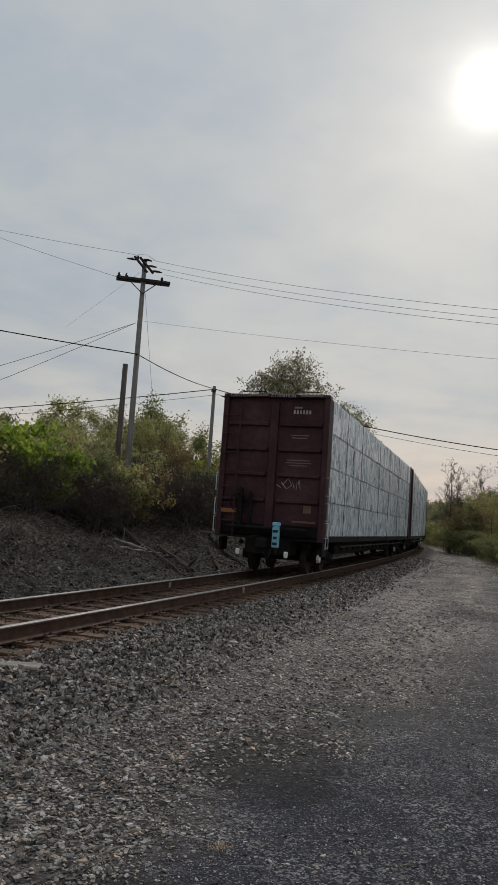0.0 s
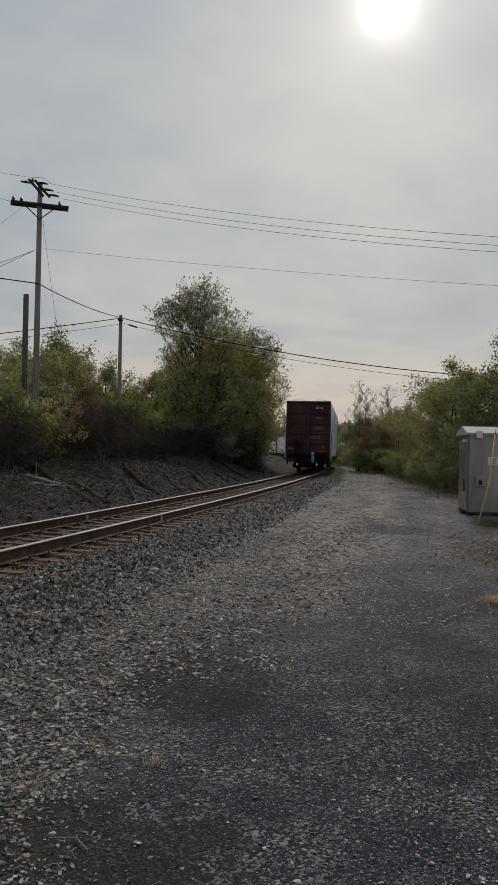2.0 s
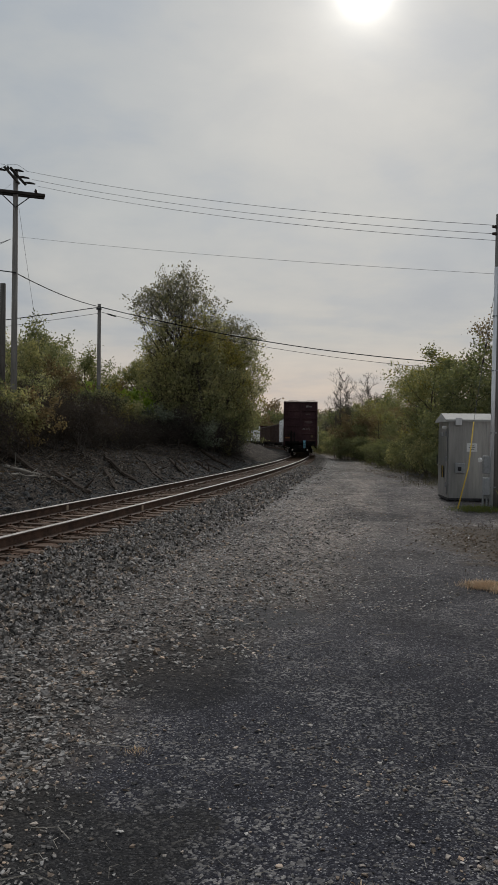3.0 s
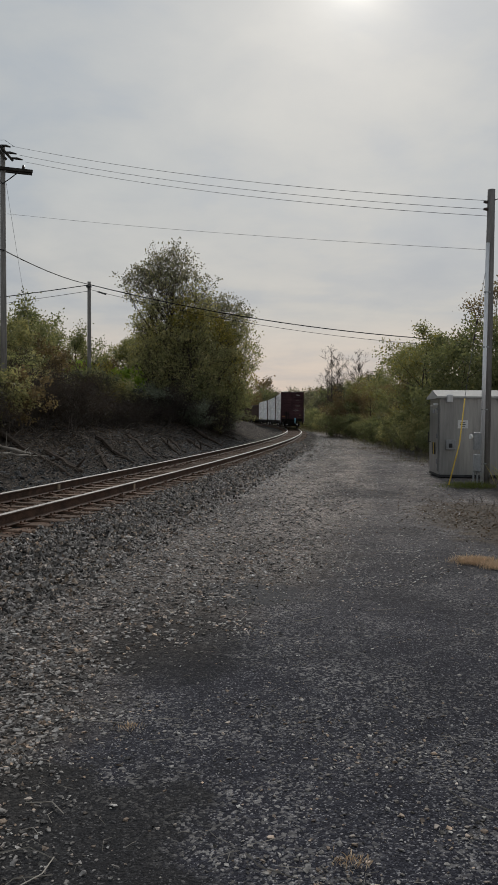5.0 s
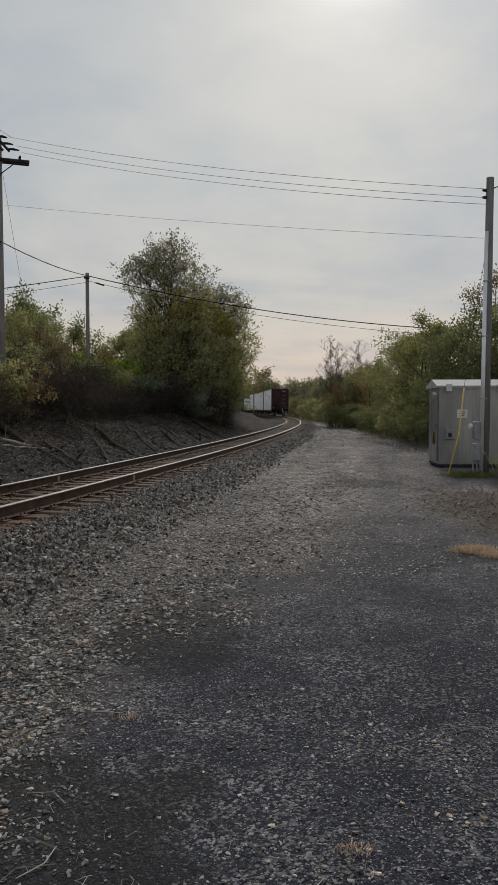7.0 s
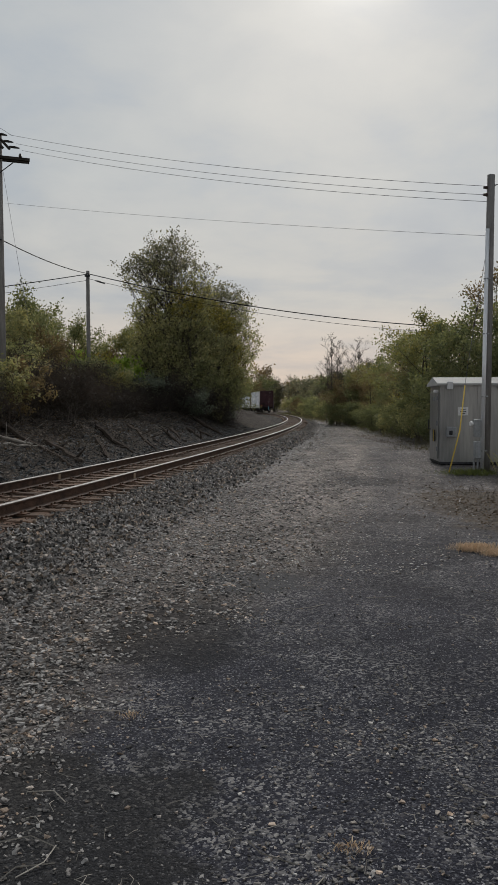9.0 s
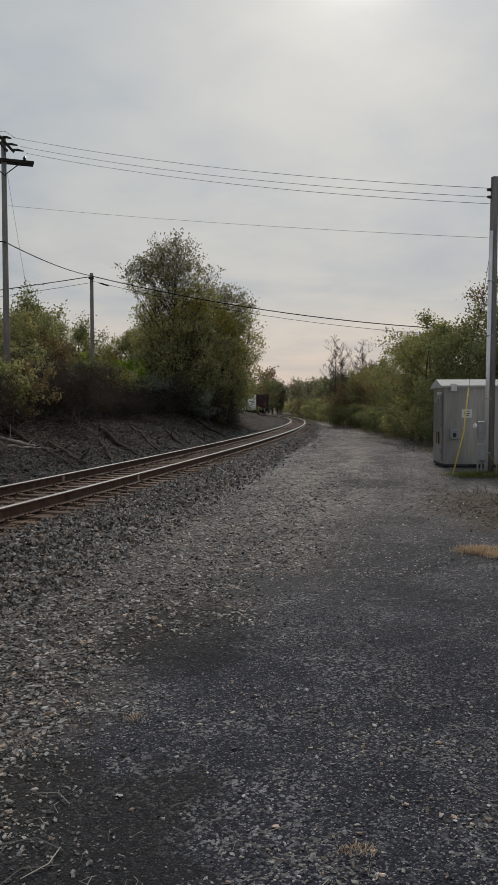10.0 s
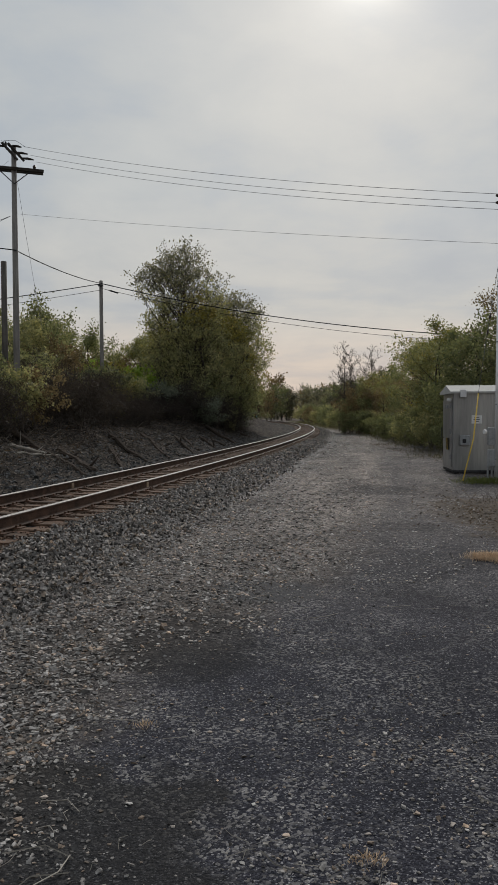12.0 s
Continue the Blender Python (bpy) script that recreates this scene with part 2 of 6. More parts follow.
def stony(name, scale, dark, mid, light, edge=None):
    """Broken stone seen from a way off: cells of differing grey, shade painted in the gaps; edge: paler gravel past
    that distance from the track.
    """

    def build(N):
        tc = N.n("ShaderNodeTexCoord")
        p = tc.outputs["Object"]
        v = N.n("ShaderNodeTexVoronoi", {"Vector": p, "Scale": scale}, feature="F1")
        w = N.n("ShaderNodeTexVoronoi", {"Vector": p, "Scale": scale * 2.3}, feature="F1")
        c = N.n("ShaderNodeSeparateColor", {0: v.outputs["Color"]}).outputs[0]
        d = N.n("ShaderNodeSeparateColor", {0: w.outputs["Color"]}).outputs[1]
        col = N.mix(0.4, N.ramp(c, [(0.15, dark), (0.6, mid), (1.0, light)]), N.ramp(d, [(0.2, dark), (0.95, light)]))
        # shade between stones painted as darkened cell borders
        gap_shade = N.ramp(v.outputs["Distance"], [(0.35, (1, 1, 1)), (0.62, (0.25, 0.25, 0.25))])
        col = N.mix(1.0, col, gap_shade, "MULTIPLY")
        col = N.mix(1.0, col, N.ramp(N.noise(p, 0.7, 5.0, 0.65), [(0.32, (0.55, 0.53, 0.52)), (0.66, (1.3, 1.24, 1.16))]), "MULTIPLY")
        if edge:
            lat = N.n("ShaderNodeSeparateXYZ", {0: tc.outputs["UV"]}).outputs[1]
            k = N.math("ADD", lat, N.math("MULTIPLY_ADD", N.noise(p, 2.0, 5.0, 0.7), 1.6, -0.8))
            pale = N.ramp(d, [(0.0, (0.07, 0.062, 0.058)), (0.6, (0.25, 0.23, 0.218)), (1.0, (0.50, 0.465, 0.44))])
            col = N.mix(N.n("ShaderNodeMapRange", {0: k, 1: edge - 0.5, 2: edge + 0.4}).outputs[0], col, pale)
        return principled(N, col, 0.95, 0.0, N.math("MULTIPLY", v.outputs["Distance"], -1.0), 1.0, 0.03, 0.05)

    return material(name, build)


M["ballast"] = stony("ballast_bed", 20.0, (0.009, 0.0085, 0.0085), (0.055, 0.051, 0.049), (0.20, 0.187, 0.178), 2.5)
M["bank"] = stony("bank_soil", 13.0, (0.012, 0.0105, 0.0098), (0.058, 0.049, 0.044), (0.19, 0.165, 0.147))
M["tie"] = varied("tie_wood", (0.035, 0.025, 0.019), (0.15, 0.092, 0.062), 3.0, 0.9, grain=6, stretch=(1, 7, 7), per=0.4)
M["rust"] = varied("rail_rust", (0.036, 0.022, 0.016), (0.11, 0.062, 0.042), 6.0, 0.75, per=0.1)
M["railhead"] = varied("rail_head_steel", (0.26, 0.24, 0.225), (0.42, 0.39, 0.37), 4.0, 0.58, 0.12, 0.05, per=0.0)
M["plate"] = varied("tie_plate_rust", (0.05, 0.03, 0.02), (0.13, 0.07, 0.045), 12.0, 0.85, per=0.3)
M["mark"] = varied("pale_paint", (0.28, 0.20, 0.14), (0.42, 0.33, 0.24), 30.0, 0.7)
M["pole"] = varied("pole_wood", (0.12, 0.112, 0.104), (0.25, 0.235, 0.22), 2.0, 0.9, grain=10, stretch=(6, 6, 0.5), per=0.1)
M["polelight"] = varied("weathered_pole_wood", (0.10, 0.094, 0.09), (0.21, 0.20, 0.192), 2.0, 0.9, grain=10, stretch=(6, 6, 0.5), per=0.1)
M["darkwood"] = varied("dark_arm_wood", (0.02, 0.018, 0.016), (0.055, 0.048, 0.042), 4.0, 0.9)
M["cable"] = varied("cable_sheath", (0.012, 0.012, 0.013), (0.03, 0.03, 0.032), 2.0, 0.6)
M["wire"] = varied("bare_wire", (0.10, 0.10, 0.105), (0.19, 0.19, 0.2), 2.0, 0.5, 0.3)
M["porcelain"] = varied("insulator", (0.03, 0.022, 0.02), (0.07, 0.05, 0.045), 8.0, 0.3)
M["bark"] = varied("bark", (0.035, 0.03, 0.026), (0.11, 0.095, 0.08), 5.0, 0.95, grain=5, stretch=(3, 3, 0.7), bump=0.8)
M["twig"] = varied("twig_bark", (0.05, 0.042, 0.037), (0.13, 0.11, 0.095), 4.0, 0.95)
M["deadwood"] = varied("dead_wood", (0.02, 0.016, 0.013), (0.09, 0.07, 0.058), 3.0, 0.95, grain=8, stretch=(1, 5, 5), spec=0.05, bump=0.8)
M["palewood"] = varied("bleached_wood", (0.16, 0.145, 0.125), (0.36, 0.33, 0.29), 4.0, 0.9, grain=8)
M["leaf_green"] = leaf_material("leaf_green", [(0.100, 0.113, 0.064), (0.186, 0.200, 0.100), (0.298, 0.303, 0.152), (0.424, 0.381, 0.198)])
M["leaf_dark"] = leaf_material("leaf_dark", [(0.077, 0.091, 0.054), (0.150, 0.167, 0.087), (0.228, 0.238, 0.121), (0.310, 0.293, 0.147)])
M["leaf_olive"] = leaf_material("leaf_olive", [(0.150, 0.155, 0.098), (0.262, 0.264, 0.142), (0.392, 0.370, 0.186), (0.510, 0.440, 0.225)])
M["leaf_sage"] = leaf_material("leaf_sage", [(0.09, 0.09, 0.072), (0.165, 0.162, 0.122), (0.25, 0.235, 0.165), (0.34, 0.30, 0.2)])
# yellow green leaves, brightened in colour to look lit
M["leaf_bright"] = leaf_material("leaf_bright", [(0.095, 0.145, 0.028), (0.22, 0.31, 0.05), (0.40, 0.46, 0.09)])
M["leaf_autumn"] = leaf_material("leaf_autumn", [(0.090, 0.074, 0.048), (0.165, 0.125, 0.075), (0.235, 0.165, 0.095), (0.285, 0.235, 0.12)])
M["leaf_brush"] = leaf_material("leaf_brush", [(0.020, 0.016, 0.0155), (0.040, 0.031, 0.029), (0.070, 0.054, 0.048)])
M["leaf_grey"] = leaf_material("leaf_grey", [(0.097, 0.106, 0.087), (0.174, 0.193, 0.154), (0.289, 0.308, 0.241)])
M["leaf_yellow"] = leaf_material("leaf_yellow", [(0.110, 0.118, 0.036), (0.206, 0.193, 0.057), (0.331, 0.276, 0.072), (0.442, 0.331, 0.100)])
M["stick"] = varied("dry_stick", (0.06, 0.05, 0.042), (0.20, 0.17, 0.14), 5.0, 0.95)
M["litter"] = leaf_material("litter", [(0.035, 0.026, 0.021), (0.075, 0.052, 0.038), (0.15, 0.10, 0.066)])
M["grass_dry"] = varied("grass_dry", (0.50, 0.35, 0.22), (0.80, 0.62, 0.44), 20.0, 0.8, per=0.25)
M["grass_verge"] = leaf_material("grass_verge", [(0.050, 0.050, 0.028), (0.105, 0.098, 0.052), (0.175, 0.150, 0.085)])
M["grass_green"] = leaf_material("grass_green", [(0.060, 0.078, 0.024), (0.120, 0.144, 0.042), (0.192, 0.192, 0.072)])
M["car_red"] = varied("oxide_red_paint", (0.026, 0.011, 0.014), (0.054, 0.023, 0.028), 0.9, 0.6, grain=9, per=0.08, c=(0.085, 0.042, 0.046))
# grimy running gear; also colours the blocks that imitate shade on the cars
M["car_black"] = varied("grimy_shade_black", (0.006, 0.0055, 0.0055), (0.019, 0.016, 0.015), 3.0, 0.85, per=0.2)
M["car_brown"] = varied("brown_car_paint", (0.035, 0.022, 0.018), (0.075, 0.045, 0.036), 0.7, 0.7, grain=9, per=0.1)
M["wheel"] = varied("wheel_steel", (0.02, 0.017, 0.015), (0.06, 0.045, 0.038), 5.0, 0.6, 0.5)
M["white"] = varied("white_lettering", (0.55, 0.53, 0.51), (0.75, 0.73, 0.71), 30.0, 0.6)
M["dimwhite"] = varied("faded_lettering", (0.15, 0.115, 0.11), (0.26, 0.215, 0.205), 30.0, 0.7)
M["orange"] = varied("faded_orange_paint", (0.22, 0.09, 0.04), (0.32, 0.14, 0.06), 12.0, 0.7)
M["rustpatch"] = varied("faded_brown_paint", (0.09, 0.06, 0.04), (0.17, 0.115, 0.075), 12.0, 0.7)
M["eot"] = varied("pale_blue_paint", (0.16, 0.42, 0.56), (0.25, 0.55, 0.68), 9.0, 0.5)
M["galv"] = varied("galvanised_steel", (0.20, 0.21, 0.22), (0.36, 0.37, 0.38), 1.2, 0.5, 0.3, grain=14, per=0.06)
M["conduit"] = varied("bright_conduit", (0.58, 0.59, 0.61), (0.74, 0.75, 0.77), 1.5, 0.36, 0.4, grain=8, bump=0.05, stretch=(3, 3, 0.4), per=0.05)
M["stub"] = varied("old_pole_wood", (0.055, 0.05, 0.046), (0.13, 0.12, 0.11), 2.0, 0.9, grain=10, stretch=(6, 6, 0.5), per=0.1)
M["letter"] = varied("worn_white_lettering", (0.30, 0.26, 0.255), (0.46, 0.42, 0.41), 25.0, 0.7)
# upright pale and dark colour streaks imitate reflections in the sheet metal
M["shed"] = varied("grey_aluminium_wall", (0.22, 0.225, 0.225), (0.40, 0.40, 0.39), 0.9, 0.33, 0.65, grain=7, bump=0.05, per=0.06, stretch=(2.2, 2.2, 0.22))
M["shedroof"] = varied("pale_roof_sheet", (0.30, 0.30, 0.29), (0.42, 0.42, 0.405), 0.8, 0.75, grain=14, bump=0.05, per=0.05)
M["yellow"] = varied("yellow_guard", (0.50, 0.34, 0.06), (0.62, 0.45, 0.10), 6.0, 0.5)
M["darkmetal"] = varied("dark_metal", (0.02, 0.02, 0.022), (0.06, 0.06, 0.065), 5.0, 0.6, 0.4)
M["paper"] = varied("notice_sheet", (0.5, 0.5, 0.5), (0.68, 0.68, 0.67), 9.0, 0.7)


def wrap_material():
    """White plastic wrap round lumber: upright folds, their grey-blue shade and bright facets painted into the colour.
    """

    def build(N):
        p = N.n("ShaderNodeTexCoord").outputs["Object"]
        rnd = N.n("ShaderNodeObjectInfo").outputs["Random"]
        off = N.n("ShaderNodeCombineXYZ", {0: N.math("MULTIPLY", rnd, 37.0), 1: 0.0, 2: N.math("MULTIPLY", rnd, 11.0)}).outputs[0]
        q = N.n("ShaderNodeVectorMath", {0: p, 1: off}, operation="ADD").outputs[0]
        warp = N.n("ShaderNodeTexNoise", {"Vector": q, "Scale": 1.6, "Detail": 4.0}).outputs["Color"]
        v = N.mix(0.45, N.n("ShaderNodeMapping", {"Vector": q, "Scale": (1.5, 1.5, 0.7), "Rotation": (0, 0.2, 0)}).outputs[0], warp)
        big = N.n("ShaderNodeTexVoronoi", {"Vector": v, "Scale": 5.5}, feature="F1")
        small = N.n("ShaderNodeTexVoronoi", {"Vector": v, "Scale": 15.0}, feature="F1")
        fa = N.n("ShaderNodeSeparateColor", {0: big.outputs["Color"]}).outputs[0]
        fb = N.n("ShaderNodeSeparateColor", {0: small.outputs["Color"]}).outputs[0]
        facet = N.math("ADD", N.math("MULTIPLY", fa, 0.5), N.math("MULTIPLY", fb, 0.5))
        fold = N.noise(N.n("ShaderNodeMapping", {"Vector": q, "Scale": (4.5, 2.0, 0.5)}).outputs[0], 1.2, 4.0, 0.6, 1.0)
        # shade in the folds painted as thin blue-grey lines
        crease_shade = N.ramp(N.math("ABSOLUTE", N.math("SUBTRACT", fold, 0.5)), [(0.0, (0.22, 0.28, 0.36)), (0.045, (1, 1, 1))])
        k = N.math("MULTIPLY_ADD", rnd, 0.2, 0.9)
        # highlights and dim hollows of the crumpled film painted as random cells
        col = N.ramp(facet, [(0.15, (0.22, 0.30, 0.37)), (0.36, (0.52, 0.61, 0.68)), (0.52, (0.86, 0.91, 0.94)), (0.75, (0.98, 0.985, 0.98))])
        col = N.mix(1.0, col, crease_shade, "MULTIPLY")
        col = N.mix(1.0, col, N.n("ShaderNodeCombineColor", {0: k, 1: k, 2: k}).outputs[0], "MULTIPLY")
        h = N.math("ADD", N.math("MULTIPLY", facet, 0.5), fold)
        return principled(N, col, 0.3, 0.0, h, 0.8, 0.08, 0.5)

    return material("white_lumber_wrap", build)


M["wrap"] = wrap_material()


# ---- mesh helpers ----
class MB:
    """Collects vertices and faces of one part."""

    def __init__(self):
        self.v, self.f = [], []

    def add(self, verts, faces):
        n = len(self.v)
        self.v += [tuple(p) for p in verts]
        self.f += [tuple(i + n for i in q) for q in faces]
        return self

    def box(self, c, s, bevel=0.0, m=None):
        """Box with cut edges, centre c, size s, turned by m."""
        hx, hy, hz = s[0] / 2, s[1] / 2, s[2] / 2
        b = min(bevel, hx * 0.9, hy * 0.9, hz * 0.9)
        if b <= 0:
            pts = [Vector((x, y, z)) for x in (-hx, hx) for y in (-hy, hy) for z in (-hz, hz)]
            fs = [(0, 1, 3, 2), (4, 6, 7, 5), (0, 4, 5, 1), (2, 3, 7, 6), (0, 2, 6, 4), (1, 5, 7, 3)]
        else:
            bm = bmesh.new()
            bmesh.ops.create_cube(bm, size=1.0)
            bmesh.ops.scale(bm, vec=s, verts=bm.verts)
            bmesh.ops.bevel(bm, geom=bm.edges[:], offset=b, segments=1, affect="EDGES")
            bm.verts.index_update()
            pts = [v.co.copy() for v in bm.verts]
            fs = [tuple(v.index for v in f.verts) for f in bm.faces]
            bm.free()
        c = Vector(c)
        return self.add([(m @ p if m else p) + c for p in pts], fs)

    def tube(self, path, radii, n=8, caps=True):
        path = [Vector(p) for p in path]
        if not isinstance(radii, (list, tuple)):
            radii = [radii] * len(path)
        rings, ref = [], None
        for i, p in enumerate(path):
            d = (path[min(i + 1, len(path) - 1)] - path[max(i - 1, 0)]).normalized()
            if ref is None:
                ref = d.orthogonal().normalized()
            a = (ref - d * ref.dot(d)).normalized()
            ref, b = a, d.cross(a)
            rings.append([p + (a * math.cos(2 * math.pi * k / n) + b * math.sin(2 * math.pi * k / n)) * radii[i] for k in range(n)])
        base = len(self.v)
        self.v += [tuple(q) for r in rings for q in r]
        for i in range(len(rings) - 1):
            for k in range(n):
                a, b = base + i * n + k, base + i * n + (k + 1) % n
                self.f.append((a, b, b + n, a + n))
        if caps:
            self.f.append(tuple(base + k for k in range(n))[::-1])
            self.f.append(tuple(base + (len(rings) - 1) * n + k for k in range(n)))
        return self

    def mesh(self, name, mat, smooth=False):
        me = bpy.data.meshes.new(name)
        me.from_pydata(self.v, [], self.f)
        me.materials.append(mat)
        if smooth:
            me.polygons.foreach_set("use_smooth", [True] * len(me.polygons))
        me.update()
        return me


def part(name, mb, mat, parent=None, label="", m=None, smooth=False):
    """Links a collected mesh, or a ready one, as one object under a thing."""
    me = mb.mesh(name, mat, smooth) if isinstance(mb, MB) else mb
    ob = new(name, me)
    if parent:
        ob.parent = parent
    if m is not None:
        ob.matrix_basis = m
    if label:
        tagged(ob, label)
    return ob


def quad_mesh(name, pts, mat):
    """pts: array (n, 4, 3) of loose quads."""
    n = len(pts)
    me = bpy.data.meshes.new(name)
    me.vertices.add(4 * n)
    me.vertices.foreach_set("co", np.ascontiguousarray(pts, dtype=np.float32).ravel())
    me.loops.add(4 * n)
    me.loops.foreach_set("vertex_index", np.arange(4 * n, dtype=np.int32))
    me.polygons.add(n)
    me.polygons.foreach_set("loop_start", np.arange(0, 4 * n, 4, dtype=np.int32))
    me.materials.append(mat)
    me.update(calc_edges=True)
    return me


def soup_mesh(name, verts, faces, mat, nper):
    """Arrays of vertices and equal-sided faces."""
    me = bpy.data.meshes.new(name)
    me.vertices.add(len(verts))
    me.vertices.foreach_set("co", np.ascontiguousarray(verts, dtype=np.float32).ravel())
    me.loops.add(faces.size)
    me.loops.foreach_set("vertex_index", np.ascontiguousarray(faces, dtype=np.int32).ravel())
    me.polygons.add(len(faces))
    me.polygons.foreach_set("loop_start", np.arange(0, faces.size, nper, dtype=np.int32))
    me.materials.append(mat)
    me.update(calc_edges=True)
    me.shade_flat()
    return me


# ---- the line of the track ----
RAIL_TOP, GAUGE = 0.37, 1.505
DS = 0.5
S0, S1 = -60.0, 420.0


def track_table():
    """x, y, heading (clockwise from +y) of the middle of the track at steps of DS; s = 0 lies beside the camera."""
    n0 = 40.0                                    # the bend's radius is known from here both ways
    out = {}
    for sign in (1, -1):
        x, y, h, s = 0.93, 43.4, 0.1315, n0 + 3.66
        k0 = s
        while S0 - 1 < s < S1 + 1:
            out[round((s - k0) / DS)] = (x, y, h)
            k = float(np.interp(s, [50, 80, 100, 115], [0.00170, 0.00205, 0.00205, 0.00135]))
            hm = h - sign * k * DS / 2
            x, y = x + sign * DS * math.sin(hm), y + sign * DS * math.cos(hm)
            h -= sign * k * DS
            s += sign * DS
    keys = sorted(out)
    return k0 + DS * keys[0], np.array([out[k] for k in keys])


T0, TAB = track_table()


def on_track(s, l=0.0, z=0.0):
    """The place s metres along the track, l metres to its right."""
    u = np.clip((np.asarray(s, dtype=float) - T0) / DS, 0, len(TAB) - 1.001)
    i = u.astype(int)
    f = (u - i)[..., None]
    p = TAB[i] * (1 - f) + TAB[i + 1] * f
    x, y, h = p[..., 0], p[..., 1], p[..., 2]
    return np.stack([x + l * np.cos(h), y - l * np.sin(h), np.zeros_like(x) + z], -1)


def heading(s):
    return float(np.interp(s, T0 + DS * np.arange(len(TAB)), TAB[:, 2]))


def lateral(x, y):
    """s and distance to the right of the track's middle for places in the plan (near the track)."""
    s = np.interp(y, TAB[:, 1][: np.argmax(TAB[:, 1]) + 1], T0 + DS * np.arange(np.argmax(TAB[:, 1]) + 1))
    p = on_track(s)
    h = np.interp(s, T0 + DS * np.arange(len(TAB)), TAB[:, 2])
    dx, dy = x - p[..., 0], y - p[..., 1]
    return s + dx * np.sin(h) + dy * np.cos(h), dx * np.cos(h) - dy * np.sin(h)


rng = np.random.default_rng(7)


def lumps(x, y, scale, seed=0.0):
    """Smooth uneven height of about -1 to 1, from a few crossed waves."""
    a = np.sin(x * 1.7 / scale + 1.3 * np.sin(y * 0.9 / scale + seed)) + np.sin(y * 1.9 / scale + seed + 1.1 * np.sin(x * 1.2 / scale))
    return 0.5 * a


# profile across the track: ballast bed, far ditch and bank
def bed_height(l):
    return np.interp(l, [-3.4, -2.6, -1.6, 1.55, 2.1, 3.0, 3.9], [-0.08, -0.04, 0.125, 0.125, 0.09, -0.01, -0.08])


def bank_height(l):
    return np.interp(l, [-90, -30, -12, -8.2, -5.4, -4.0, -3.2, -2.6], [2.6, 2.3, 1.9, 1.55, 0.75, 0.25, 0.0, -0.06])


def ground_height(x, y, l=None):
    """Uneven lane; flatter beside the ballast."""
    if l is None:
        l = lateral(x, np.clip(y, -45, 235))[1]
    z = 0.012 * lumps(x, y, 0.5) + 0.025 * lumps(x, y, 2.2, 2.0) + 0.05 * lumps(x, y, 9.0, 1.0) * np.clip((np.hypot(x, y) - 8) / 20, 0, 1)
    return z * np.clip((l - 2.4) / 5.0, 0.2, 1)


def grid_mesh(name, X, Y, Z, uv, mat):
    ny, nx = X.shape
    v = np.stack([X, Y, Z], -1).reshape(-1, 3)
    idx = np.arange(ny * nx).reshape(ny, nx)
    f = np.stack([idx[:-1, :-1], idx[:-1, 1:], idx[1:, 1:], idx[1:, :-1]], -1).reshape(-1, 4)
    me = soup_mesh(name, v, f, mat, 4)
    if uv is not None:
        lay = me.uv_layers.new(name="track_uv")
        lay.data.foreach_set("uv", np.ascontiguousarray(uv.reshape(-1, 2)[f.ravel()], dtype=np.float32).ravel())
    me.shade_smooth()
    return me


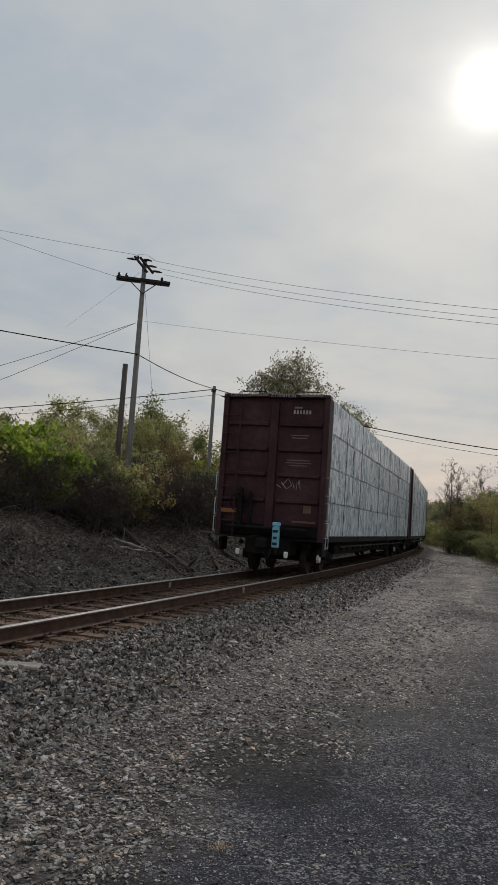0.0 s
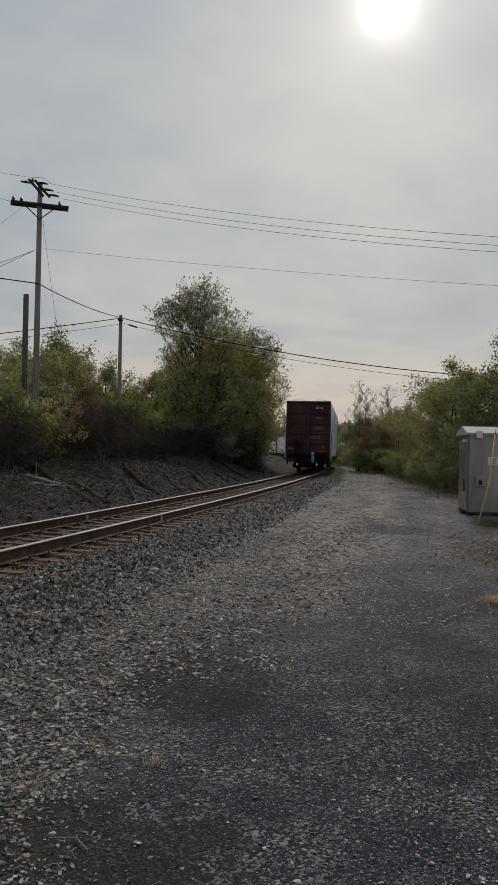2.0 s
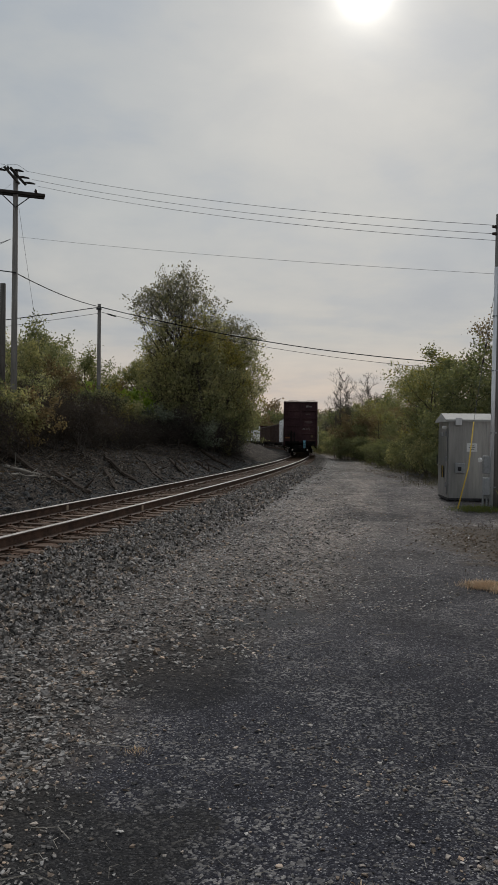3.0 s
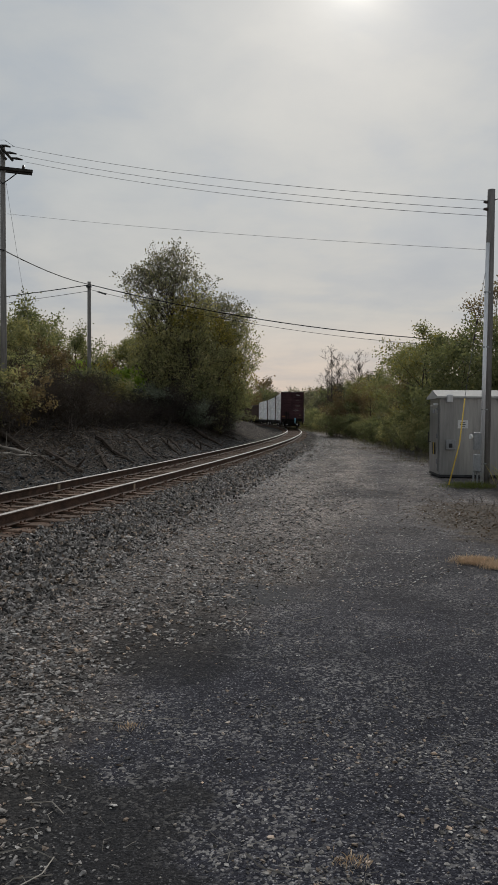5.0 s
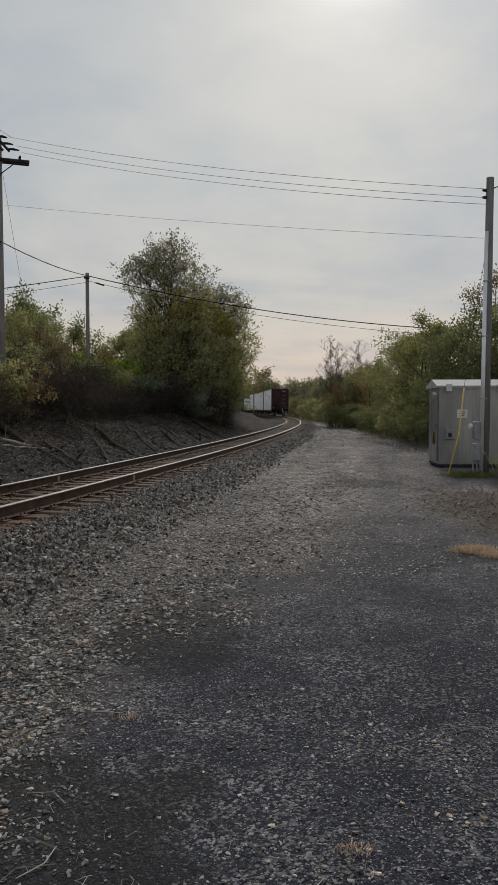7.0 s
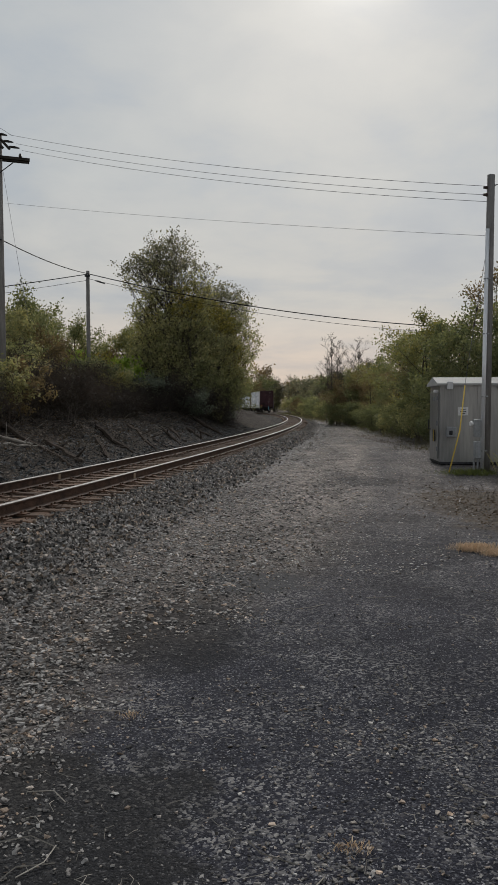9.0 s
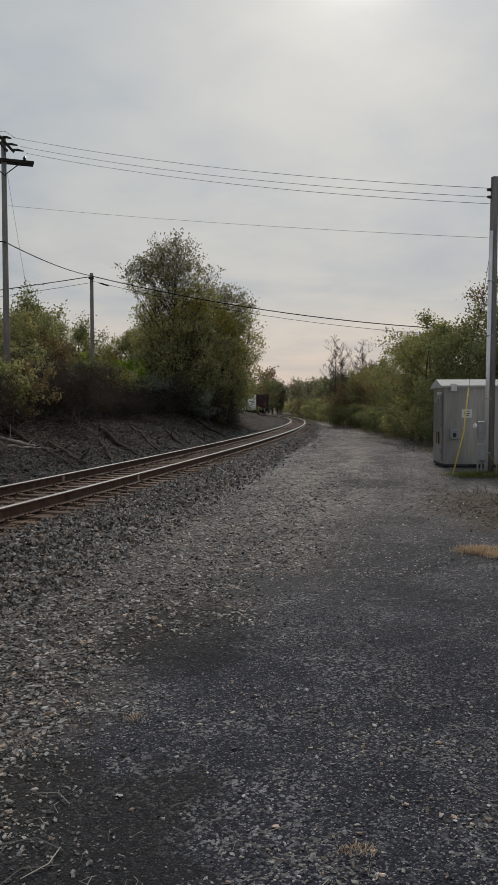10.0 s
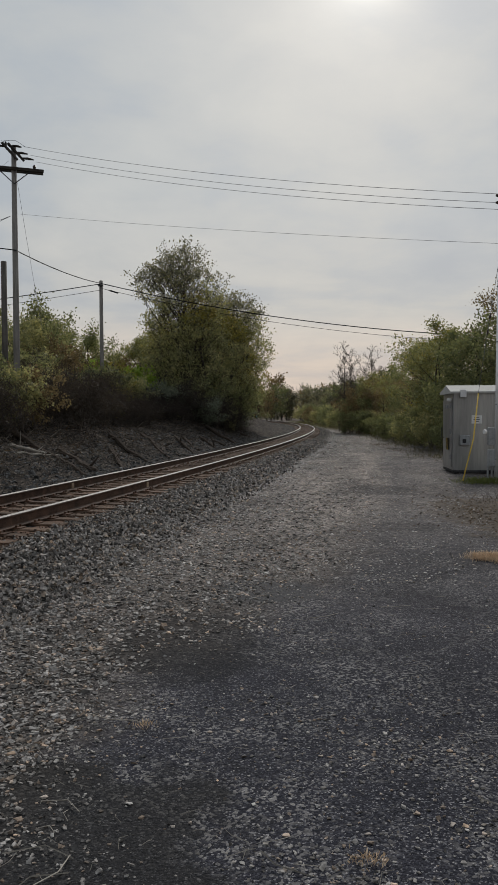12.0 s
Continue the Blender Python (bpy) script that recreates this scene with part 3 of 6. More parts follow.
def build_ground():
    ax = np.concatenate([-np.geomspace(3000, 16, 26), np.linspace(-15, -8, 15), np.linspace(-7.8, 9, 90), np.linspace(9.5, 30, 40), np.geomspace(32, 3000, 26)])
    ay = np.concatenate([-np.geomspace(3000, 12, 16), np.linspace(-10, 0.5, 14), np.linspace(0.7, 16, 90), np.linspace(16.3, 60, 70), np.geomspace(62, 3000, 40)])
    X, Y = np.meshgrid(ax, ay)
    s, l = lateral(X, np.clip(Y, -45, 235))
    Z = ground_height(X, Y, l) - 0.30 * np.clip((-l - 0.0) / 2.5, 0, 1) * (np.hypot(X, Y) < 400) - 0.14 * np.clip((2.6 - l) / 0.6, 0, 1)
    far = np.hypot(X, Y) > 300
    l = np.where(far, 30, l)
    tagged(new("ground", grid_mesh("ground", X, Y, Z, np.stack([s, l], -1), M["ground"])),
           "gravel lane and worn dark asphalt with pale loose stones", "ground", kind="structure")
    S, L = np.meshgrid(np.concatenate([np.linspace(-50, 0, 40), np.linspace(0.25, 45, 180), np.linspace(45.5, 400, 300)]), np.linspace(-3.4, 3.9, 60), indexing="ij")
    P = on_track(S, L)
    Z = bed_height(L) + np.clip((2.9 - np.abs(L)) / 0.8, 0, 1) * (0.018 * lumps(P[..., 0], P[..., 1], 0.12) + 0.02 * lumps(P[..., 0], P[..., 1], 0.6))
    tagged(new("ballast_bed", grid_mesh("ballast_bed", P[..., 0], P[..., 1], Z, np.stack([S, L], -1), M["ballast"])),
           "dark grey crushed stone ballast bed under the track", "ballast", kind="structure")
    S, L = np.meshgrid(np.concatenate([np.linspace(-10, 60, 260), np.linspace(61, 300, 120)]), np.linspace(-1.42, 1.5, 20), indexing="ij")
    P = on_track(S, L)
    Z = 0.142 + 0.022 * lumps(P[..., 0], P[..., 1], 0.11, 2) - 0.05 * np.clip((np.abs(L) - 1.2) / 0.25, 0, 1)
    tagged(new("track_dirt", grid_mesh("track_dirt", P[..., 0], P[..., 1], Z, None, M["crib"])),
           "rust brown dirt packed between the ties", "ballast", kind="structure")
    S, L = np.meshgrid(np.concatenate([np.linspace(-50, 4, 30), np.linspace(4.3, 70, 220), np.linspace(70.6, 400, 220)]),
                       -np.concatenate([np.linspace(2.6, 10, 60), np.geomspace(10.4, 90, 24)]), indexing="ij")
    P = on_track(S, L)
    w = np.clip((-L - 3.2) / 2.0, 0, 1)
    Z = bank_height(L) + w * (0.10 * lumps(P[..., 0], P[..., 1], 0.45, 3) + 0.16 * lumps(P[..., 0], P[..., 1], 1.7, 1) + 0.2 * lumps(P[..., 0], P[..., 1], 5, 2))
    tagged(new("bank", grid_mesh("bank", P[..., 0][:, ::-1], P[..., 1][:, ::-1], Z[:, ::-1], None, M["bank"])),
           "dark stony earth bank beside the track, littered with dead wood", "bank", kind="structure")


def bank_z(s, l):
    p = on_track(np.array([s]), np.array([l]))[0]
    w = min(1, max(0, (-l - 3.2) / 2.0))
    x, y = p[0], p[1]
    z = float(bank_height(l)) + w * (0.10 * lumps(x, y, 0.45, 3) + 0.16 * lumps(x, y, 1.7, 1) + 0.2 * lumps(x, y, 5, 2))
    return Vector((x, y, float(z)))


build_ground()


# ---- track ----
def build_track():
    track = tagged(new("railway_track"), "single railway track with rusty rails on wooden ties", "railway track", kind="structure")
    ss = np.concatenate([np.arange(-45, 110, 1.5), np.arange(110, 400, 4.0)])
    prof = [(-0.075, -0.185), (0.075, -0.185), (0.075, -0.172), (0.012, -0.15), (0.010, -0.048), (0.036, -0.036)]
    prof += [(0.036, -0.012), (-0.036, -0.012), (-0.036, -0.036), (-0.010, -0.048), (-0.012, -0.15), (-0.075, -0.172)]
    head = [(-0.037, -0.016), (0.037, -0.016), (0.037, -0.006), (0.029, 0.0), (-0.029, 0.0), (-0.037, -0.006)]
    for side in (1, -1):
        rail = None
        for name, pr, mat, lab in (("rail", prof, M["rust"], "rust-brown steel rail"), ("rail_head", head, M["railhead"], "bright worn running surface")):
            n = len(pr)
            mb = MB()
            for s in ss:
                for a, z in pr:
                    mb.v.append(tuple(on_track(np.array([s]), side * GAUGE / 2 + a, RAIL_TOP + z)[0]))
            for i in range(len(ss) - 1):
                for k in range(n):
                    a, b = i * n + k, i * n + (k + 1) % n
                    mb.f.append((a, b, b + n, a + n))
            o = part(name, mb, mat, rail or track, lab)
            rail = rail or o
    # pale marked joints
    for s, l in ((16.1, -GAUGE / 2), (16.56, GAUGE / 2)):
        p = on_track(np.array([s]), l + 0.02)[0]
        part("joint_mark", MB().box((0, 0, 0), (0.03, 0.10, 0.115), 0.004), M["mark"], track, "pale paint mark on the rail web",
             pose(p[0], p[1], RAIL_TOP - 0.095, 0, 0, -math.degrees(heading(s))))
    ties = [MB().box((0, 0, 0), (2.6, 0.225, 0.18), 0.012).mesh("tie", M["tie"])]
    for k in range(3):
        mb = MB().box((0, 0, 0), (2.6, 0.225, 0.18), 0.014)
        mb.v = [(x + random.uniform(-0.02, 0.02), y + random.uniform(-0.012, 0.012), z + random.uniform(-0.006, 0.004)) for x, y, z in mb.v]
        ties.append(mb.mesh("tie", M["tie"]))
    pm = MB().box((0, 0, 0), (0.36, 0.19, 0.018), 0.004)
    for sx in (-0.11, 0.11):
        for sy in (-0.06, 0.06):
            pm.box((sx, sy, 0.02), (0.03, 0.025, 0.04), 0.004)
    plate = pm.mesh("tie_plate", M["plate"])
    tail = MB()
    s = -12.0
    while s < 250:
        a = -heading(s) + random.uniform(-0.02, 0.02)
        p = on_track(np.array([s]), random.uniform(-0.06, 0.06))[0]
        z = RAIL_TOP - 0.185 - 0.012 - 0.09 + random.uniform(-0.008, 0.0)
        if 0 < s < 92:
            tie = part("tie", random.choice(ties), None, track, m=pose(p[0], p[1], z, 0, 0, math.degrees(a)))
            if s < 50:
                for side in (1, -1):
                    part("tie_plate", plate, None, tie, m=pose(side * GAUGE / 2, 0, 0.099))
        else:
            tail.box((p[0], p[1], z), (2.6, 0.225, 0.18), 0, Matrix.Rotation(a, 3, "Z"))
        s += 0.53 + random.uniform(-0.025, 0.025)
    tagged(part("far_ties", tail, M["tie"], track), kind="stuff")


# ---- loose stones ----
def stone_shapes(k):
    """k uneven crushed stones: broken blocks of 8 corners and 6 faces."""
    base = np.array([(x, y, z) for x in (-1, 1) for y in (-1, 1) for z in (-1, 1)], dtype=float) * 0.75
    f = np.array([(0, 1, 3, 2), (4, 6, 7, 5), (0, 4, 5, 1), (2, 3, 7, 6), (0, 2, 6, 4), (1, 5, 7, 3)])
    out = []
    for _ in range(k):
        b = base + rng.uniform(-0.34, 0.34, base.shape)
        b[4:] *= rng.uniform(0.45, 1.0)
        out.append(b * np.array([1.15, rng.uniform(0.6, 1.0), rng.uniform(0.28, 0.62)]))
    return np.array(out), f


def scatter_stones(name, xy, z, size, mat, label, tilt=0.35, flat=1.0):
    shapes, f = stone_shapes(40)
    n = len(xy)
    v = shapes[rng.integers(0, len(shapes), n)] * np.array([1, 1, flat])
    q = rng.normal(size=(n, 4))
    q[:, 1:3] *= tilt
    q /= np.linalg.norm(q, axis=1, keepdims=True)
    w, x, y, zz = q.T
    R = np.stack([1 - 2 * (y * y + zz * zz), 2 * (x * y - zz * w), 2 * (x * zz + y * w), 2 * (x * y + zz * w), 1 - 2 * (x * x + zz * zz),
                  2 * (y * zz - x * w), 2 * (x * zz - y * w), 2 * (y * zz + x * w), 1 - 2 * (x * x + y * y)], -1).reshape(n, 3, 3)
    v = np.einsum("nij,nkj->nki", R, v) * size[:, None, None]
    v += np.concatenate([xy, z[:, None]], 1)[:, None, :]
    faces = (f[None] + (np.arange(n) * 8)[:, None, None]).reshape(-1, 4)
    tagged(new(name, soup_mesh(name, v.reshape(-1, 3), faces, mat, 4)), label, "gravel", kind="stuff")


def build_stones():
    # ballast shoulder, and less of it between the ties
    n = 46000
    s = 4 + 46 * rng.random(n) ** 1.7
    l = rng.uniform(1.15, 3.6, n)
    edge = np.interp(s, [8, 14, 30], [3.6, 3.1, 2.5])
    keep = rng.random(n) < np.clip((edge + 0.1 - l) / 0.8, 0.02, 1)
    s, l = s[keep], l[keep]
    p = on_track(s, l)
    size = rng.uniform(0.016, 0.037, len(s)) * (1 + np.clip((s - 14) / 40, 0, 0.8))
    z = bed_height(l) + 0.018 * lumps(p[:, 0], p[:, 1], 0.12) + rng.uniform(0.0, 0.7, len(s)) * size
    scatter_stones("ballast_stones", p[:, :2], z, size, M["stone"], "grey crushed ballast stones heaped beside the rails", 0.6, 1.0)
    n = 13000
    s = 5 + 36 * rng.random(n) ** 1.5
    l = rng.uniform(-2.9, 1.7, n)
    keep = np.abs(np.abs(l) - GAUGE / 2) > 0.12
    s, l = s[keep], l[keep]
    p = on_track(s, l)
    size = rng.uniform(0.012, 0.034, len(s))
    z = np.where(np.abs(l) < 1.3, 0.145, bed_height(l)) + 0.3 * size
    scatter_stones("crib_stones", p[:, :2], z, size, M["ruststone"], "rust stained stones and splinters between the ties", 0.5)
    # lane gravel
    n = 130000
    d = 2.3 + 26 * rng.random(n) ** 2.1
    az = rng.uniform(-0.50, 0.34, n)
    x, y = d * np.sin(az), d * np.cos(az)
    s, l = lateral(x, y)
    le = l + 0.28 * lumps(x, y, 0.9, 4) + 0.18 * lumps(x, y, 0.3, 2)
    le = le - np.clip((le - 3.4) / 0.8, 0, 1) * np.clip((y - 5) / 4, 0, 1.1)
    clump = lumps(x, y, 0.55, 5) + 0.6 * lumps(x, y, 0.23, 1)
    dens = np.interp(le, [2.3, 3.0, 4.4, 4.9, 12], [0.6, 1.0, 0.95, 0.17, 0.13]) * np.where(le > 4.3, 0.35 + 1.6 * np.clip(clump, 0, 1), 1)
    dens = dens * np.where((y + 0.2 * lumps(x, y, 0.35, 6) < 3.8) & (x < -0.25), 0.3, 1)      # bare dark soil
    dens = dens * np.interp(np.hypot(x, y), [7, 12, 20, 28], [1, 0.6, 0.25, 0.0])      # the finer bed shows further off
    spill = np.hypot((x + 0.55) / 0.6, (y - 5.9) / 1.0) + 0.35 * lumps(x, y, 0.25, 3)
    dens = dens * np.clip(spill - 0.3, 0.4, 1)
    k = (rng.random(n) < dens) & (l > 2.3)
    x, y, l, le = x[k], y[k], l[k], le[k]
    size = np.clip(rng.gamma(3.0, 0.0034, len(x)) + 0.004, 0.005, 0.028) * np.interp(le, [3.8, 4.7], [1.0, 0.55])
    size *= 1 + np.clip((np.hypot(x, y) - 8) / 20, 0, 0.3)
    z = ground_height(x, y) + 0.2 * size - 0.14 * np.clip((2.6 - l) / 0.6, 0, 1)
    z = np.maximum(z, np.where(l < 3.9, bed_height(np.minimum(l, 3.89)) + 0.2 * size, -1))
    scatter_stones("loose_gravel", np.stack([x, y], 1), z, size, M["pebble"], "pale loose gravel scattered over the lane", 0.14, 0.72)
    # coarser specks of stone along the further lane
    n = 52000
    s, l = 9 + 67 * rng.random(n) ** 1.5, 2.5 + 5.0 * rng.random(n) ** 1.5
    p = on_track(s, l)
    patch = lumps(p[:, 0], p[:, 1], 1.1, 3) + 0.7 * lumps(p[:, 0], p[:, 1], 0.4, 2)
    k = rng.random(n) < np.interp(l, [2.5, 3.2, 4.6, 7.5], [0.8, 1.0, 0.55, 0.25]) * (0.55 + 0.6 * np.clip(patch, -0.5, 1))
    p, s = p[k], s[k]
    size = rng.uniform(0.009, 0.021, len(s)) * (0.8 + np.clip((s - 9) / 36, 0, 1.1))
    z = ground_height(p[:, 0], p[:, 1]) + 0.15 * size
    z = np.maximum(z, np.where(l[k] < 3.9, bed_height(np.minimum(l[k], 3.89)) + 0.15 * size, -1))
    scatter_stones("lane_gravel", p[:, :2], z, size, M["lanestone"], "pale gravel strewn along the far lane", 0.08, 0.4)
    # larger pale stones, a few and well apart
    n = 90
    d = 2.6 + 8 * rng.random(n) ** 1.3
    az = rng.uniform(-0.34, 0.33, n)
    x = np.concatenate([[-0.62, -0.40, 0.36, 0.62], d * np.sin(az)])
    y = np.concatenate([[3.45, 4.25, 4.2, 3.4], d * np.cos(az)])
    size = np.concatenate([[0.022, 0.018, 0.016, 0.016], rng.uniform(0.007, 0.014, n)])
    scatter_stones("pale_stones", np.stack([x, y], 1), ground_height(x, y) + 0.3 * size, size, M["palestone"], "whitish stones lying here and there on the lane", 0.12, 0.6)


# ---- plants ----
def grow(seed, height, spread, trunk_r, first=0.25, limbs=11, sub=5, lean=(0, 0), stems=1, up=0.55, twigs=4, draw=False):
    """Branch tubes and the places of the twig ends."""
    r = random.Random(seed)
    mb, tips = MB(), []

    def branch(p, d, length, rad, level):
        pts, rads, n = [p], [rad], 4 if stems == 1 else 4
        q = p.copy()
        for i in range(n):
            d = (d + Vector((r.gauss(0, 0.16), r.gauss(0, 0.16), r.gauss(0.05, 0.10)))).normalized()
            q = q + d * (length / n)
            pts.append(q.copy())
            rads.append(rad * (1 - 0.8 * (i + 1) / n))
        mb.tube(pts, rads, 4 if level == 1 and stems == 1 else 3, caps=False)
        return pts, d

    for st in range(stems):
        base = Vector((r.gauss(0, 0.25), r.gauss(0, 0.25), -0.25)) if stems > 1 else Vector((0, 0, -0.35))
        d0 = Vector((lean[0] + r.gauss(0, 0.05 if stems == 1 else 0.28), lean[1] + r.gauss(0, 0.05 if stems == 1 else 0.28), 1)).normalized()
        h = height * (0.93 if stems == 1 else r.uniform(0.6, 0.95))
        trunk, n = [base], 9
        d = d0.copy()
        for i in range(n):
            d = (d + Vector((r.gauss(0, 0.05), r.gauss(0, 0.05), 0.04))).normalized()
            trunk.append(trunk[-1] + d * h / n)
        mb.tube(trunk, [trunk_r * (1.25 if i == 0 else 1 - 0.88 * i / n) for i in range(n + 1)], 9 if stems == 1 else 4, caps=False)
        tips.append(trunk[-1])
        for k in range(limbs):
            f = first + (1 - first) * ((k + r.random()) / limbs)
            i = min(n - 1, int(f * n))
            p = trunk[i].lerp(trunk[i + 1], f * n - i)
            a = k * 2.4 + r.uniform(-0.5, 0.5)
            shape = math.sin(math.pi * min(1, 0.18 + 0.80 * (f - first) / (1 - first))) ** 0.7
            ln = spread * (0.35 + 0.75 * shape) * r.uniform(0.7, 1.15)
            d = Vector((math.cos(a), math.sin(a), up + r.uniform(-0.15, 0.35))).normalized()
            pts, d1 = branch(p, d, ln, trunk_r * 0.36 * (1.1 - 0.6 * f), 1)
            tips.append(pts[-1])
            for j in range(sub):
                u = 0.3 + 0.7 * (j + r.random()) / sub
                i2 = min(3, int(u * 4))
                q = pts[i2].lerp(pts[i2 + 1], u * 4 - i2)
                dd = (d1 + Vector((r.gauss(0, 0.7), r.gauss(0, 0.7), r.gauss(0.15, 0.45)))).normalized()
                p2, d2 = branch(q, dd, ln * r.uniform(0.28, 0.5), trunk_r * 0.10, 2)
                tips += [p2[2], p2[4]]
                for _ in range(twigs):
                    d3 = (d2 + Vector((r.gauss(0, 0.8), r.gauss(0, 0.8), r.gauss(0.1, 0.6)))).normalized()
                    e = p2[r.randint(2, 4)] + d3 * ln * r.uniform(0.12, 0.24)
                    if draw or stems > 4:
                        mb.tube([p2[r.randint(2, 3)], e], [trunk_r * 0.09, trunk_r * 0.05], 3, caps=False)
                    tips.append(e)
    return mb, np.array([t[:] for t in tips])


def leaves(tips, per_tip, cloud, size, seed, drop=0.0, wide=0.28):
    """Loose leaf blades in clumps round the twig ends."""
    g = np.random.default_rng(seed)
    tips = tips[g.random(len(tips)) >= drop]
    cnt = np.maximum(1, (per_tip * g.uniform(0.4, 1.7, len(tips))).astype(int))
    c = np.repeat(tips, cnt, 0)
    n = len(c)
    c = c + g.normal(size=(n, 3)) * cloud * np.array([1, 1, 0.8])
    a = g.normal(size=(n, 3))
    a[:, 2] -= 0.3
    a /= np.linalg.norm(a, axis=1, keepdims=True)
    b = np.cross(a, g.normal(size=(n, 3)))
    b /= np.linalg.norm(b, axis=1, keepdims=True) + 1e-9
    sz = (size * g.uniform(0.6, 1.35, n))[:, None]
    a, b = a * sz * 0.5, b * sz * wide
    return np.stack([c - a, c + b - 0.1 * a, c + a, c - b - 0.1 * a], 1)


def plant(name, label, category, leafmat, seed, height, spread, trunk_r, per_tip, cloud, leaf, drop=0.0, extra=None, bark="bark", wide=0.28, **kw):
    mb, tips = grow(seed, height, spread, trunk_r, **kw)
    ob = tagged(new(name), label, category)
    part("trunk" if kw.get("stems", 1) == 1 else "branchwork", mb, M[bark], ob, smooth=True)
    if per_tip:
        part("crown" if kw.get("stems", 1) == 1 else "foliage", quad_mesh("crown", leaves(tips, per_tip, cloud, leaf, seed, drop, wide), M[leafmat]), None, ob)
    if extra:
        g = np.random.default_rng(seed + 5)
        low = tips[g.random(len(tips)) < extra[1]]
        part("autumn_leaves", quad_mesh("autumn_leaves", leaves(low, per_tip * extra[2], cloud, leaf, seed + 9), M[extra[0]]), None, ob, "turning leaves among the green")
    return ob


def shaped_tree(name, label, seed, height, profile, trunk_r, clumps, zones, leaf=0.17, per=58, spray=0.34, lean=0.0):
    """A tree grown into an outline: profile gives the crown's radius at shares of its height, zones the leaf material below each
    share. Every limb ends in a spray of twigs with leaves; between the sprays there are gaps."""
    r, g = random.Random(seed), np.random.default_rng(seed)
    fs, rs = [p[0] for p in profile], [p[1] for p in profile]
    trunk, n = [Vector((0, 0, -0.35))], 10
    for i in range(n):
        trunk.append(Vector((lean * (i + 1) / n + r.gauss(0, 0.10), r.gauss(0, 0.10), height * 0.84 * (i + 1) / n)))
    wood = MB().tube(trunk, [trunk_r * (1.25 if i == 0 else 1 - 0.9 * i / n) for i in range(n + 1)], 9, caps=False)
    sprays = {z[1]: [] for z in zones}
    made = 0
    while made < clumps:
        f = r.uniform(fs[0], fs[-1])
        rad = float(np.interp(f, fs, rs))
        if r.random() > rad / max(rs):
            continue
        made += 1
        a, q = r.uniform(0, 2 * math.pi), rad * r.random() ** 0.42 * r.uniform(0.86, 1.06)
        c = Vector((lean * f + q * math.cos(a), q * math.sin(a), height * f))
        h = max(0.06, f - (0.10 + 0.05 * q) * r.uniform(0.8, 1.5))
        u = min(n - 0.01, h / 0.84 * n)
        b = trunk[int(u)].lerp(trunk[int(u) + 1], u - int(u))
        m = b.lerp(c, 0.5) + Vector((r.gauss(0, 0.3), r.gauss(0, 0.3), -0.12 * q + r.gauss(0, 0.2)))
        wood.tube([b, m, c], [trunk_r * 0.16 * (1.15 - f), trunk_r * 0.08, trunk_r * 0.035], 4, caps=False)
        mat = next((z[1] for z in zones if f + r.gauss(0, 0.05) < z[0]), zones[-1][1])
        for _ in range(4):
            e = c + Vector((r.gauss(0, spray), r.gauss(0, spray), r.gauss(0.1, spray * 0.8)))
            wood.tube([c.lerp(m, 0.25), e], [trunk_r * 0.05, trunk_r * 0.025], 3, caps=False)
            sprays[mat].append(e[:])
    ob = tagged(new(name), label, "tree")
    part("trunk", wood, M["bark"], ob, smooth=True)
    for k, (mat, pts) in enumerate(sprays.items()):
        if pts:
            part("crown", quad_mesh("crown", leaves(np.array(pts), per / 4, spray * 0.5, leaf, seed + k), M[mat]), None, ob)
    return ob


def put(ob, x, y, z, turn=0.0, scale=1.0):
    ob.matrix_basis = pose(x, y, z, 0, 0, turn) @ Matrix.Scale(scale, 4)
    return ob


def bank_place(s, l):
    v = bank_z(s, l)
    return v


